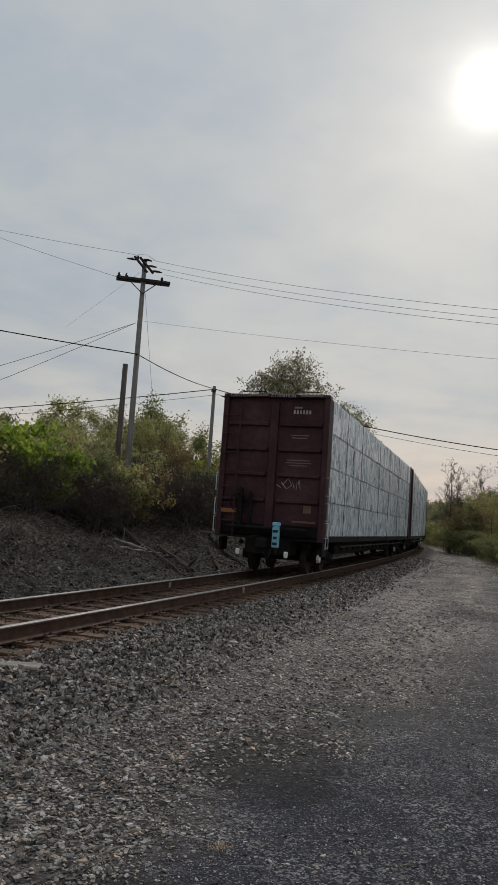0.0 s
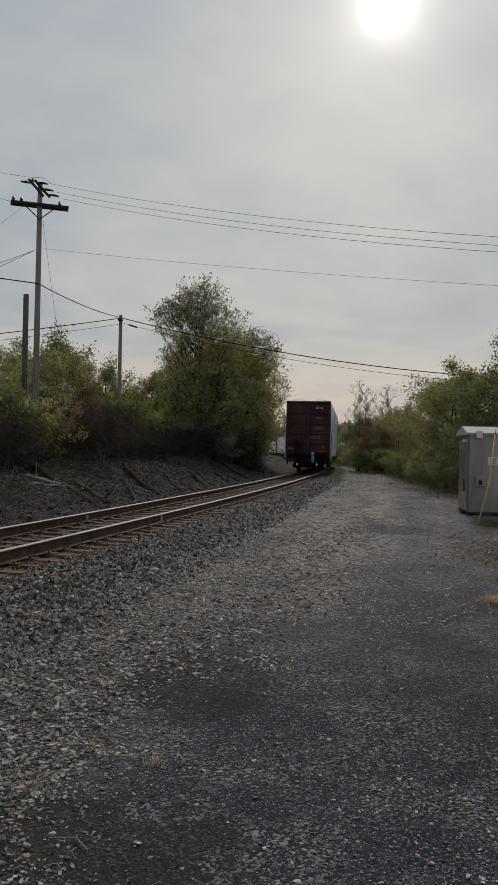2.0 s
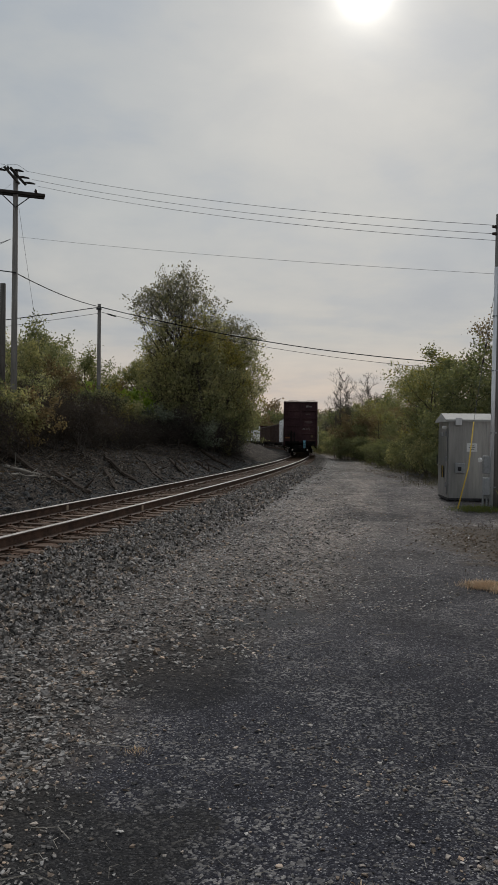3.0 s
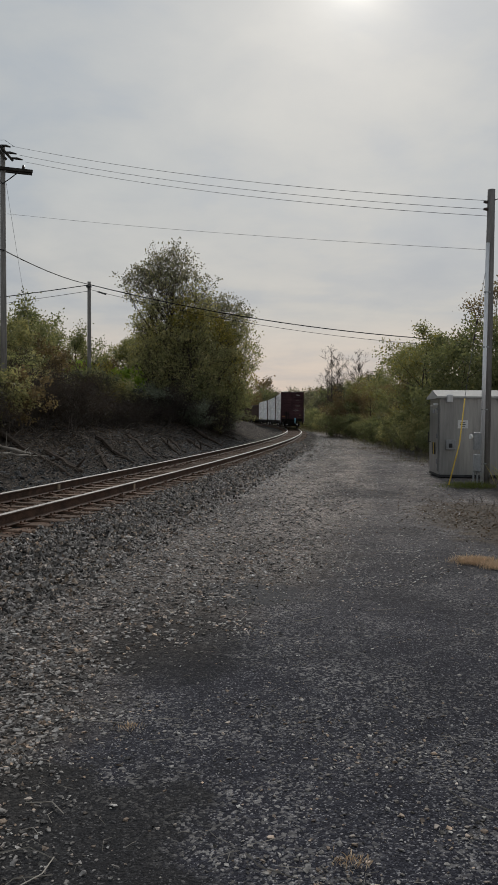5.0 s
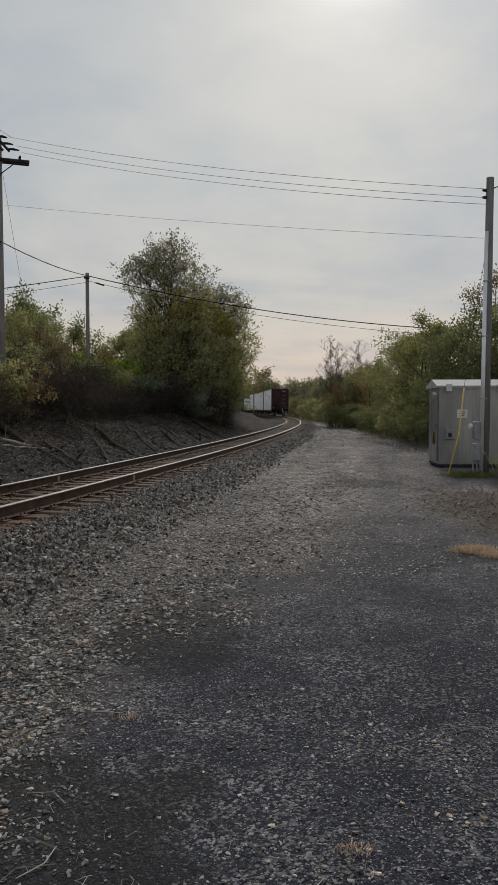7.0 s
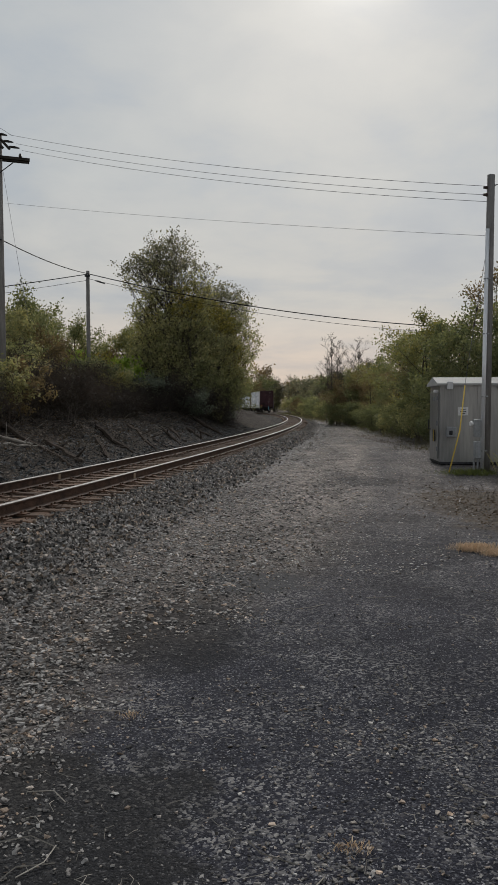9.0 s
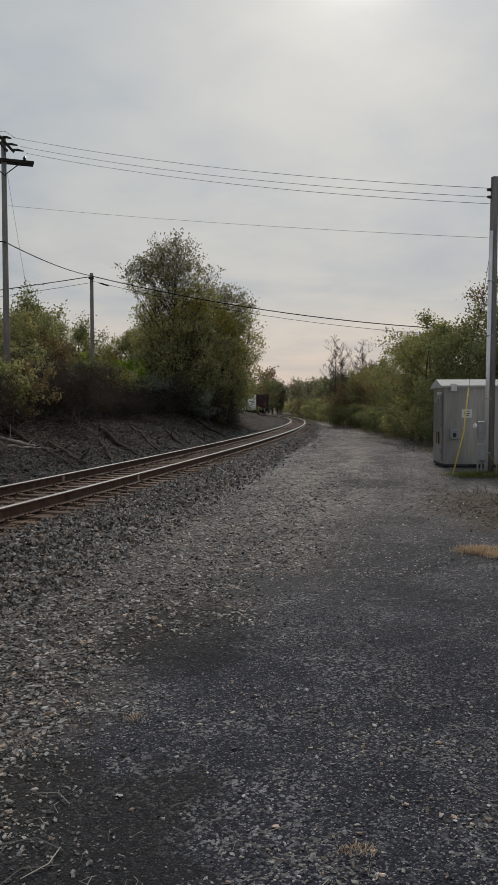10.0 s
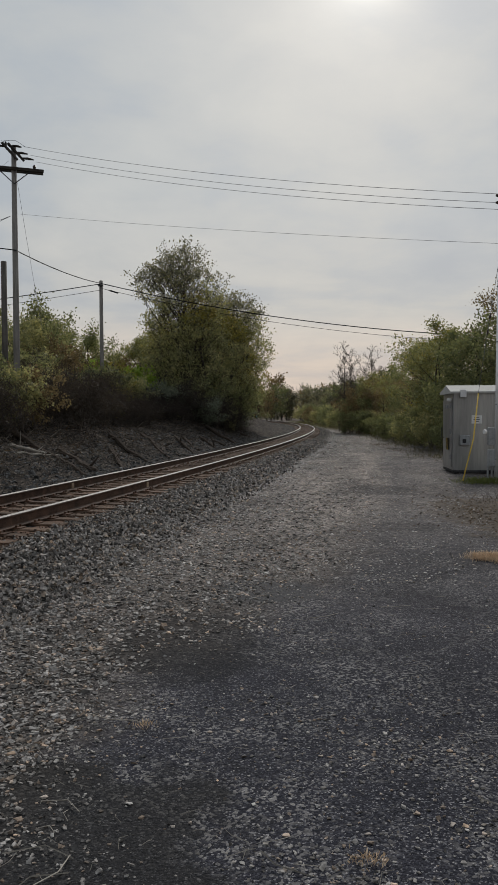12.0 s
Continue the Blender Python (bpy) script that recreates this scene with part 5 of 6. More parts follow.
# ---- signal cabinet ----
def build_cabinet():
    cab = tagged(new("signal_cabinet"), "grey metal railway signal cabinet with a pale pitched roof, door shut", "signal cabinet")
    cab.matrix_basis = pose(5.53, 22.55, 0.0, 0, 0, -4.0)
    W, D, H, z0 = 1.98, 1.75, 2.26, 0.11
    part("body", MB().box((W / 2, D / 2, z0 + H / 2), (W, D, H), 0.02), M["shed"], cab)
    for x in (0.12, 0.34, W - 0.3):
        for y in (0.15, D - 0.15):
            part("foot", MB().box((x, y, z0 / 2 - 0.02), (0.14, 0.14, z0 + 0.04), 0.01), M["darkmetal"], cab)
    part("base_frame", MB().box((W / 2, 0.02, z0 - 0.02), (W, 0.06, 0.07), 0.008).box((0.02, D / 2, z0 - 0.02), (0.06, D, 0.07), 0.008), M["darkmetal"], cab)
    # shallow pitched roof with an overhang
    e, zt = 0.10, z0 + H
    roof = MB().add([(-e, -e, zt - 0.02), (W + e, -e, zt - 0.02), (W + e, D + e, zt - 0.02), (-e, D + e, zt - 0.02),
                     (-e, -e, zt + 0.04), (W + e, -e, zt + 0.04), (W + e, D + e, zt + 0.04), (-e, D + e, zt + 0.04),
                     (-e + 0.02, D / 2, zt + 0.25), (W + e - 0.02, D / 2, zt + 0.25)],
                    [(0, 3, 2, 1), (0, 1, 5, 4), (2, 3, 7, 6), (1, 2, 6, 9, 5), (3, 0, 4, 8, 7), (4, 5, 9, 8), (6, 7, 8, 9)])
    part("roof", roof, M["shedroof"], cab, "pale sheet metal pitched roof")
    for x in (0.26, W - 0.26):
        part("lifting_lug", MB().box((x, -0.09, zt - 0.02), (0.17, 0.12, 0.22), 0.012), M["conduit"], cab)
    for x in (0.02, W / 2 + 0.1, W - 0.02):
        part("seam_strip", MB().box((x, -0.008, z0 + H / 2), (0.05, 0.016, H - 0.1), 0.004), M["shed"], cab)
    note = part("notice", MB().box((0.66, -0.012, 1.60), (0.29, 0.012, 0.24), 0.003), M["paper"], cab, "white notice plate")
    for i, w in enumerate((0.14, 0.18, 0.12)):
        part("text_bar", MB().box((0.66, -0.020, 1.65 - i * 0.055), (w, 0.004, 0.018)), M["darkmetal"], note)
    hb = part("handle_box", MB().box((0.32, -0.05, 1.0), (0.28, 0.10, 0.30), 0.02), M["galv"], cab, "boxed handle with padlock")
    part("padlock", MB().box((0.30, -0.11, 0.98), (0.10, 0.03, 0.12), 0.01), M["darkmetal"], hb)
    # door in the end wall
    door = part("door", MB().box((-0.02, D / 2, z0 + H / 2 - 0.05), (0.04, D - 0.35, H - 0.3), 0.01), M["shed"], cab)
    for z in (0.5, 1.25, 2.0):
        part("hinge", MB().box((-0.05, 0.2, z), (0.04, 0.06, 0.14), 0.006), M["galv"], door)
    part("handle", MB().tube([(-0.05, D - 0.45, 1.05), (-0.12, D - 0.45, 1.05), (-0.12, D - 0.45, 1.35)], 0.018, 6), M["darkmetal"], door)
    part("vent", MB().box((-0.05, D / 2, 1.98), (0.03, 0.5, 0.12), 0.005), M["galv"], door)
    part("end_lamp", MB().box((-0.09, 0.22, 2.18), (0.12, 0.12, 0.08), 0.01), M["paper"], cab, "small white lamp under the eave")
    for y in (0.5, 0.62, 0.74):
        part("cable_conduit", MB().tube([(-0.06, y, 0.7), (-0.07, y, 1.05)], 0.02, 6), M["yellow"] if y == 0.62 else M["darkmetal"], cab)


# ---- train ----
CAR_L, PITCH, HALF_W = 22.3, 23.7, 1.48


def text_mesh(body, size, mat, depth=0.004):
    cu = bpy.data.curves.new("lettering", "FONT")
    cu.body, cu.size, cu.extrude, cu.align_x = body, size, depth, "CENTER"
    ob = bpy.data.objects.new("lettering", cu)
    scene.collection.objects.link(ob)
    bpy.context.view_layer.update()
    me = bpy.data.meshes.new_from_object(ob.evaluated_get(bpy.context.evaluated_depsgraph_get()))
    bpy.data.objects.remove(ob)
    me.materials.clear()
    me.materials.append(mat)
    return me


def wheel_mesh():
    prof = [(0.0, 0.07), (0.09, 0.07), (0.13, 0.045), (0.30, 0.03), (0.36, 0.055), (0.42, 0.055), (0.425, -0.05), (0.455, -0.06), (0.455, -0.085), (0.36, -0.085), (0.30, -0.03), (0.0, -0.06)]
    mb, n = MB(), 24
    for r, y in prof:
        for k in range(n):
            a = 2 * math.pi * k / n
            mb.v.append((max(r, 0.002) * math.cos(a), y, max(r, 0.002) * math.sin(a)))
    for i in range(len(prof) - 1):
        for k in range(n):
            a, b = i * n + k, i * n + (k + 1) % n
            mb.f.append((a, b, b + n, a + n))
    return mb.mesh("wheel", M["wheel"], True)


def add_truck(car, x, wheel):
    """Two-axle truck with side frames, bolster, springs and wheels. Local x runs forward."""
    truck = part("truck", MB().box((0, 0, 0.52), (0.35, 1.9, 0.28), 0.03), M["car_black"], car, m=pose(x, 0, 0))
    for sy in (-1, 1):
        fr = MB().box((0, sy * 0.98, 0.62), (1.5, 0.14, 0.16), 0.03).box((0, sy * 0.98, 0.32), (0.9, 0.14, 0.12), 0.03)
        fr.box((-0.62, sy * 0.98, 0.47), (0.5, 0.13, 0.14), 0.03, Matrix.Rotation(radians(35), 3, "Y")).box((0.62, sy * 0.98, 0.47), (0.5, 0.13, 0.14), 0.03, Matrix.Rotation(radians(-35), 3, "Y"))
        fr.box((-0.89, sy * 0.98, 0.46), (0.28, 0.18, 0.26), 0.03).box((0.89, sy * 0.98, 0.46), (0.28, 0.18, 0.26), 0.03)
        part("side_frame", fr, M["car_black"], truck)
        for ax in (-0.89, 0.89):
            part("wheel", wheel, None, truck, m=pose(ax, sy * 0.76, 0.425, 0, 0, 0 if sy > 0 else 180))
            part("bearing_cap", MB().tube([(ax, sy * 1.06, 0.44), (ax, sy * 1.15, 0.44)], [0.12, 0.10], 10), M["white"] if ax < 0 else M["wheel"], truck)
    for ax in (-0.89, 0.89):
        part("axle", MB().tube([(ax, -0.9, 0.43), (ax, 0.9, 0.43)], 0.08, 8), M["wheel"], truck)


def bulkhead(car, x, out, paint):
    """End wall with posts and ribs; out = -1 for the rear end, 1 for the front."""
    b = part("bulkhead", MB().box((x, 0, 3.03), (0.08, 2 * HALF_W, 3.44), 0.01), paint, car)
    xo = x + out * 0.09
    for y in (-HALF_W + 0.07, HALF_W - 0.07):
        part("corner_post", MB().box((xo - out * 0.02, y, 2.84), (0.18, 0.15, 3.84), 0.015), paint, b)
    for y in (-HALF_W + 0.02, HALF_W - 0.02):
        part("side_plate", MB().box((x - out * 0.2, y, 2.92), (0.36, 0.04, 3.62), 0.01), paint, b)
    part("centre_post", MB().box((xo, 0.02, 2.85), (0.12, 0.22, 3.5), 0.015), paint, b)
    for z in (4.0, 3.32, 2.64, 1.95):
        for y in (-0.72, 0.76):
            part("rib", MB().box((xo - out * 0.01, y, z), (0.10, 1.16, 0.10), 0.02), paint, b)
    part("top_cap", MB().box((xo - out * 0.06, 0, 4.76), (0.30, 2 * HALF_W, 0.09), 0.012), paint, b)
    # black sheet added to imitate the shaded open gap below the end wall
    part("lower_panel", MB().box((x, 0, 1.17), (0.05, 2 * HALF_W - 0.04, 0.30), 0.01), M["car_black"], b)
    part("bottom_sill", MB().box((xo, 0, 0.95), (0.14, 2 * HALF_W - 0.3, 0.06), 0.012), M["car_black"], b)
    return b


def rear_details(car, x):
    """What hangs on the tail end: lettering, rails, brake gear, coupler and the end-of-train unit."""
    flip = Matrix(((0, 0, -1), (-1, 0, 0), (0, 1, 0))).to_4x4()     # letters face backwards

    def letters(me, y, z, dx=0.16, lab=""):
        m = flip.copy()
        m.translation = (x - dx, y, z)
        part("lettering", me, None, car, lab, m=m)

    white, dim = M["white"], M["dimwhite"]
    letters(text_mesh("CAUTION", 0.125, M["letter"]), 0.98, 4.71, 0.265, "faded white lettering")
    letters(text_mesh("ATTENTION", 0.125, M["letter"]), -0.22, 4.71, 0.265, "faded white lettering")
    for y, w in ((0.44, 0.46), (-1.0, 0.6)):
        part("lettering_bar", MB().box((x - 0.262, y, 4.76), (0.006, w, 0.05)), dim, car)
    for k in range(6):
        part("number_bar", MB().box((x - 0.045, -0.50 - k * 0.086, 4.35), (0.006, 0.05, 0.10)), M["letter"], car, "white painted marking")
    part("number_bar", MB().box((x - 0.045, -0.60, 4.47), (0.006, 0.22, 0.05)), dim, car)
    for z, w in ((3.72, 0.5), (3.65, 0.42), (3.05, 0.62), (2.98, 0.7), (2.91, 0.5)):
        part("lettering_bar", MB().box((x - 0.045, -0.68, z), (0.006, w, 0.022)), dim, car)
    # scrawled mark in chalk
    st = [[(0.2, 0.02), (0.0, 0.2), (-0.12, 0.02), (0.05, -0.08), (0.25, 0.1)], [(-0.15, 0.12), (-0.2, -0.06), (-0.3, 0.1), (-0.28, -0.08)], [(-0.33, 0.14), (-0.42, -0.1), (-0.38, 0.16)], [(0.25, -0.05), (0.4, 0.02)]]
    sc = MB()
    for s in st:
        sc.tube([(x - 0.055, -0.45 + a * 0.8, 2.36 + b) for a, b in s], 0.011, 4)
    part("chalk_scrawl", sc, M["letter"], car, "white chalk scrawl")
    part("orange_patch", MB().box((x - 0.20, 1.12, 1.62), (0.01, 0.42, 0.11)), M["orange"], car, "faded orange reflector strip")
    part("orange_patch", MB().box((x - 0.05, -1.0, 1.76), (0.01, 0.2, 0.2)), M["rustpatch"], car, "faded brown reflector patch")
    part("end_strip", MB().box((x - 0.16, -0.95, 1.42), (0.03, 0.62, 0.06), 0.006), M["rustpatch"], car)
    # grab irons across the ladder bay, its stile, and pale side irons
    part("ladder_stile", MB().box((x - 0.17, 0.98, 2.72), (0.03, 0.05, 3.6), 0.006), M["car_red"], car)
    for z in (4.2, 3.70, 3.19, 2.69, 2.26, 1.80, 1.35):
        part("grab_iron", MB().tube([(x - 0.10, 1.42, z), (x - 0.22, 1.42, z), (x - 0.22, 0.98, z), (x - 0.16, 0.98, z)], 0.015, 6), M["car_red"], car)
    for sy in (-1, 1):
        for z0, z1 in ((2.15, 2.62), (1.5, 1.95), (1.05, 1.44)):
            part("side_grab_iron", MB().tube([(x - 0.02, sy * (HALF_W - 0.02), z0), (x - 0.02, sy * (HALF_W + 0.11), z0), (x - 0.02, sy * (HALF_W + 0.11), z1), (x - 0.02, sy * (HALF_W - 0.02), z1)], 0.014, 6), M["conduit"], car, "pale worn grab iron")
    # walkway and hand rails
    part("end_platform", MB().box((x - 0.34, 0, 1.22), (0.42, 2.1, 0.06), 0.01), M["car_black"], car)
    part("hand_rail", MB().tube([(x - 0.2, 1.05, 4.80), (x - 0.2, 1.0, 4.87), (x - 0.2, 0.3, 4.87), (x - 0.2, 0.25, 4.80)], 0.014, 6), M["car_red"], car)
    part("hand_rail", MB().tube([(x - 0.2, -0.5, 4.80), (x - 0.2, -0.55, 4.87), (x - 0.2, -1.2, 4.87), (x - 0.2, -1.25, 4.80)], 0.014, 6), M["car_red"], car)
    for sy in (-1, 1):
        lad = part("ladder", MB().tube([(x + 0.02, sy * (HALF_W + 0.05), 0.75), (x + 0.02, sy * (HALF_W + 0.05), 2.6)], 0.018, 6).tube([(x + 0.34, sy * (HALF_W + 0.05), 0.75), (x + 0.34, sy * (HALF_W + 0.05), 2.6)], 0.018, 6), M["galv"], car)
        for z in (0.8, 1.2, 1.6, 2.0, 2.4):
            part("rung", MB().tube([(x + 0.02, sy * (HALF_W + 0.05), z), (x + 0.34, sy * (HALF_W + 0.05), z)], 0.014, 5), M["galv"], lad)
        part("corner_step", MB().box((x + 0.35, sy * 1.40, 0.72), (0.5, 0.08, 0.36), 0.02), M["car_black"], car)
    brake = part("brake_stand", MB().box((x - 0.22, 0.80, 1.75), (0.14, 0.14, 1.0), 0.02).box((x - 0.2, 0.52, 1.7), (0.12, 0.08, 0.9), 0.02), M["car_black"], car)
    ring = [(x - 0.34, 0.80 + 0.24 * math.cos(a), 1.85 + 0.24 * math.sin(a)) for a in np.linspace(0, 2 * math.pi, 17)]
    part("brake_wheel", MB().tube(ring, 0.018, 5), M["car_black"], brake)
    part("coupler", MB().box((x - 0.40, 0, 0.82), (0.6, 0.22, 0.22), 0.03).box((x - 0.68, 0.0, 0.82), (0.22, 0.30, 0.28), 0.05), M["car_black"], car)
    part("draft_box", MB().box((x + 0.25, 0, 0.74), (0.9, 1.2, 0.46), 0.03), M["car_black"], car)
    part("uncoupling_lever", MB().tube([(x - 0.42, 1.3, 0.95), (x - 0.5, 0.4, 0.95), (x - 0.75, 0.12, 0.98)], 0.016, 5), M["car_black"], car)
    part("air_hose", MB().tube([(x - 0.5, -0.22, 0.8), (x - 0.7, -0.25, 0.62), (x - 0.78, -0.2, 0.42), (x - 0.9, -0.12, 0.6)], 0.03, 7), M["car_black"], car)
    x, ey = x + 0.42, -0.36
    e = part("end_of_train_unit", MB().box((x - 1.06, ey, 1.0), (0.15, 0.18, 0.56), 0.03), M["eot"], car, "pale blue end-of-train unit on the coupler")
    part("marker_lamp", MB().box((x - 1.06, ey, 1.33), (0.15, 0.2, 0.10), 0.02), M["eot"], e)
    for z, w in ((1.22, 0.14), (1.05, 0.1), (0.9, 0.12)):
        part("unit_bar", MB().box((x - 1.143, ey, z - 0.07), (0.006, w, 0.07)), M["darkmetal"], e)
    part("unit_clamp", MB().tube([(x - 1.04, ey, 0.75), (x - 0.98, ey, 0.55)], [0.05, 0.03], 6), M["wheel"], e)
    x -= 0.42
    for y in (-0.82, 0.92):
        part("reflector", MB().box((x - 0.5, y * 0.75, 0.56), (0.08, 0.10, 0.16), 0.02), M["white"], car)


def bundle_meshes():
    """Wrapped lumber packs: soft box with upright creases, sagging edges."""
    out = []
    for k in range(5):
        g = random.Random(70 + k)
        L, W, H = 3.55, 1.40, 0.912
        bm = bmesh.new()
        bmesh.ops.create_cube(bm, size=1.0)
        bmesh.ops.scale(bm, vec=(L, W, H), verts=bm.verts)
        bmesh.ops.bevel(bm, geom=bm.edges[:], offset=0.02, segments=2, affect="EDGES")
        for i in range(10):
            bmesh.ops.bisect_plane(bm, geom=bm.verts[:] + bm.edges[:] + bm.faces[:], plane_co=(-L / 2 + L * (i + g.uniform(0.2, 1)) / 11, 0, 0), plane_no=(1, 0, g.uniform(-0.12, 0.12)))
        bmesh.ops.bisect_plane(bm, geom=bm.verts[:] + bm.edges[:] + bm.faces[:], plane_co=(0, 0, 0.05), plane_no=(0.05, 0, 1))
        for v in bm.verts:
            if abs(v.co.y) > W / 2 - 0.05:
                v.co.y += math.copysign(0.012, v.co.y) * math.sin(v.co.x * 9 + k) + g.uniform(-0.012, 0.008)
            if v.co.z > H / 2 - 0.05:
                v.co.z += g.uniform(-0.015, 0.006)
        me = bpy.data.meshes.new("wrapped_package")
        bm.to_mesh(me)
        bm.free()
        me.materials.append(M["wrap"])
        out.append(me)
    return out


def centrebeam_car(packs, wheel, tail):
    car = tagged(new("centrebeam_flatcar"), "oxide red flatcar with end bulkheads loaded with white wrapped lumber", "freight car", "freight train cars")
    h = CAR_L / 2
    paint = M["car_red"]
    part("deck", MB().box((0, 0, 1.04), (CAR_L - 0.1, 2.84, 0.10), 0.01), M["car_black"], car)
    part("centre_sill", MB().box((0, 0, 0.78), (CAR_L - 0.4, 0.5, 0.5), 0.02), M["car_black"], car)
    for sy in (-1, 1):
        part("side_sill", MB().box((0, sy * 1.40, 1.0), (CAR_L - 0.6, 0.09, 0.15), 0.01), M["car_black"], car)
        part("winch_rail", MB().box((0, sy * 1.42, 0.78), (CAR_L - 5.5, 0.05, 0.05), 0.01), M["car_black"], car)
        for k in range(18):
            part("strap_winch", MB().box((-h + 2.0 + k * 1.08, sy * 1.40, 0.74), (0.16, 0.10, 0.12), 0.02), M["car_black"], car)
    # solid dark block added below the deck to imitate the shade there
    part("underframe", MB().box((0, 0, 0.70), (13.5, 1.9, 0.42), 0.03), M["car_black"], car)
    part("centre_beam", MB().box((0, 0, 2.8), (CAR_L - 0.3, 0.10, 3.5), 0.01), paint, car)
    b = bulkhead(car, -h, -1, paint)
    bulkhead(car, h, 1, paint)
    part("tank", MB().tube([(-1.2, 0.75, 0.72), (0.4, 0.75, 0.72)], 0.24, 12), M["car_black"], car)
    part("brake_cylinder", MB().tube([(1.5, -0.7, 0.7), (2.3, -0.7, 0.7)], 0.17, 10), M["car_black"], car)
    for x in (-9.0, 9.0):
        add_truck(car, x, wheel)
    part("coupler", MB().box((h + 0.4, 0, 0.84), (0.9, 0.2, 0.22), 0.03), M["car_black"], car)
    g = random.Random(tail)
    n = 6
    for i in range(n):
        for tier in range(4):
            for sy in (-1, 1):
                x = -h + 0.42 + 3.577 * (i + 0.5) + g.uniform(-0.01, 0.01)
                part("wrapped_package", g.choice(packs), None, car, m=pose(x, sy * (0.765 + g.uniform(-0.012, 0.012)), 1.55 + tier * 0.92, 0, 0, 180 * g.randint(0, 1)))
    for i in range(6):
        for sy in (-1, 1):
            x = -h + 2.2 + i * 3.577 + g.uniform(-0.5, 0.5)
            part("strap", MB().tube([(x, sy * 1.49, 0.82), (x, sy * 1.49, 4.77), (x, sy * 1.30, 4.785), (x, sy * 0.1, 4.79)], 0.008, 4), M["darkmetal"], car)
    if tail:
        rear_details(car, -h)
    return car


def ribbed_car(wheel):
    car = tagged(new("gondola_car"), "dark brown high-sided freight car with upright ribs", "freight car", "freight train cars")
    h = CAR_L / 2
    part("floor", MB().box((0, 0, 1.0), (CAR_L, 2.8, 0.14), 0.01), M["car_black"], car)
    part("centre_sill", MB().box((0, 0, 0.78), (CAR_L - 0.4, 0.5, 0.4), 0.02), M["car_black"], car)
    for sy in (-1, 1):
        s = part("side", MB().box((0, sy * 1.36, 2.6), (CAR_L, 0.05, 3.2), 0.01), M["car_brown"], car)
        for k in range(15):
            part("rib", MB().box((-h + 0.4 + k * (CAR_L - 0.8) / 14, sy * 1.42, 2.66), (0.14, 0.10, 3.36), 0.01), M["car_brown"], s)
        part("top_chord", MB().box((0, sy * 1.40, 4.28), (CAR_L, 0.14, 0.14), 0.01), M["car_brown"], s)
    for sx in (-1, 1):
        part("end_wall", MB().box((sx * (h - 0.03), 0, 2.6), (0.06, 2.75, 3.2), 0.01), M["car_brown"], car)
        part("coupler", MB().box((sx * (h + 0.4), 0, 0.84), (0.9, 0.2, 0.22), 0.03), M["car_black"], car)
    for x in (-9.0, 9.0):
        add_truck(car, x, wheel)
    return car


CARS = []


def build_train():
    wheel, packs = wheel_mesh(), bundle_meshes()
    last = centrebeam_car(packs, wheel, 1)
    mid = centrebeam_car(packs, wheel, 0)
    gon = ribbed_car(wheel)
    CARS.extend([last, mid, copy_thing(mid, Matrix()), gon, copy_thing(gon, Matrix()), copy_thing(mid, Matrix()), copy_thing(mid, Matrix())])


def train_s(t):
    """Where the tail stands along the track."""
    return TAIL0 + 15.7 * t + 0.08 * t * t


TAIL0 = 20.60


def motions():
    for k, car in enumerate(CARS):
        rows = []
        for i in range(25):
            t = i * 0.5
            m = train_s(t) + CAR_L / 2 + k * PITCH
            a, b = on_track(np.array([m - 9.0]), 0.0, RAIL_TOP)[0], on_track(np.array([m + 9.0]), 0.0, RAIL_TOP)[0]
            c, d = (a + b) / 2, b - a
            rows.append((t, pose(c[0], c[1], c[2], 0, 0, math.degrees(math.atan2(d[1], d[0])))))
        walk(car, rows)


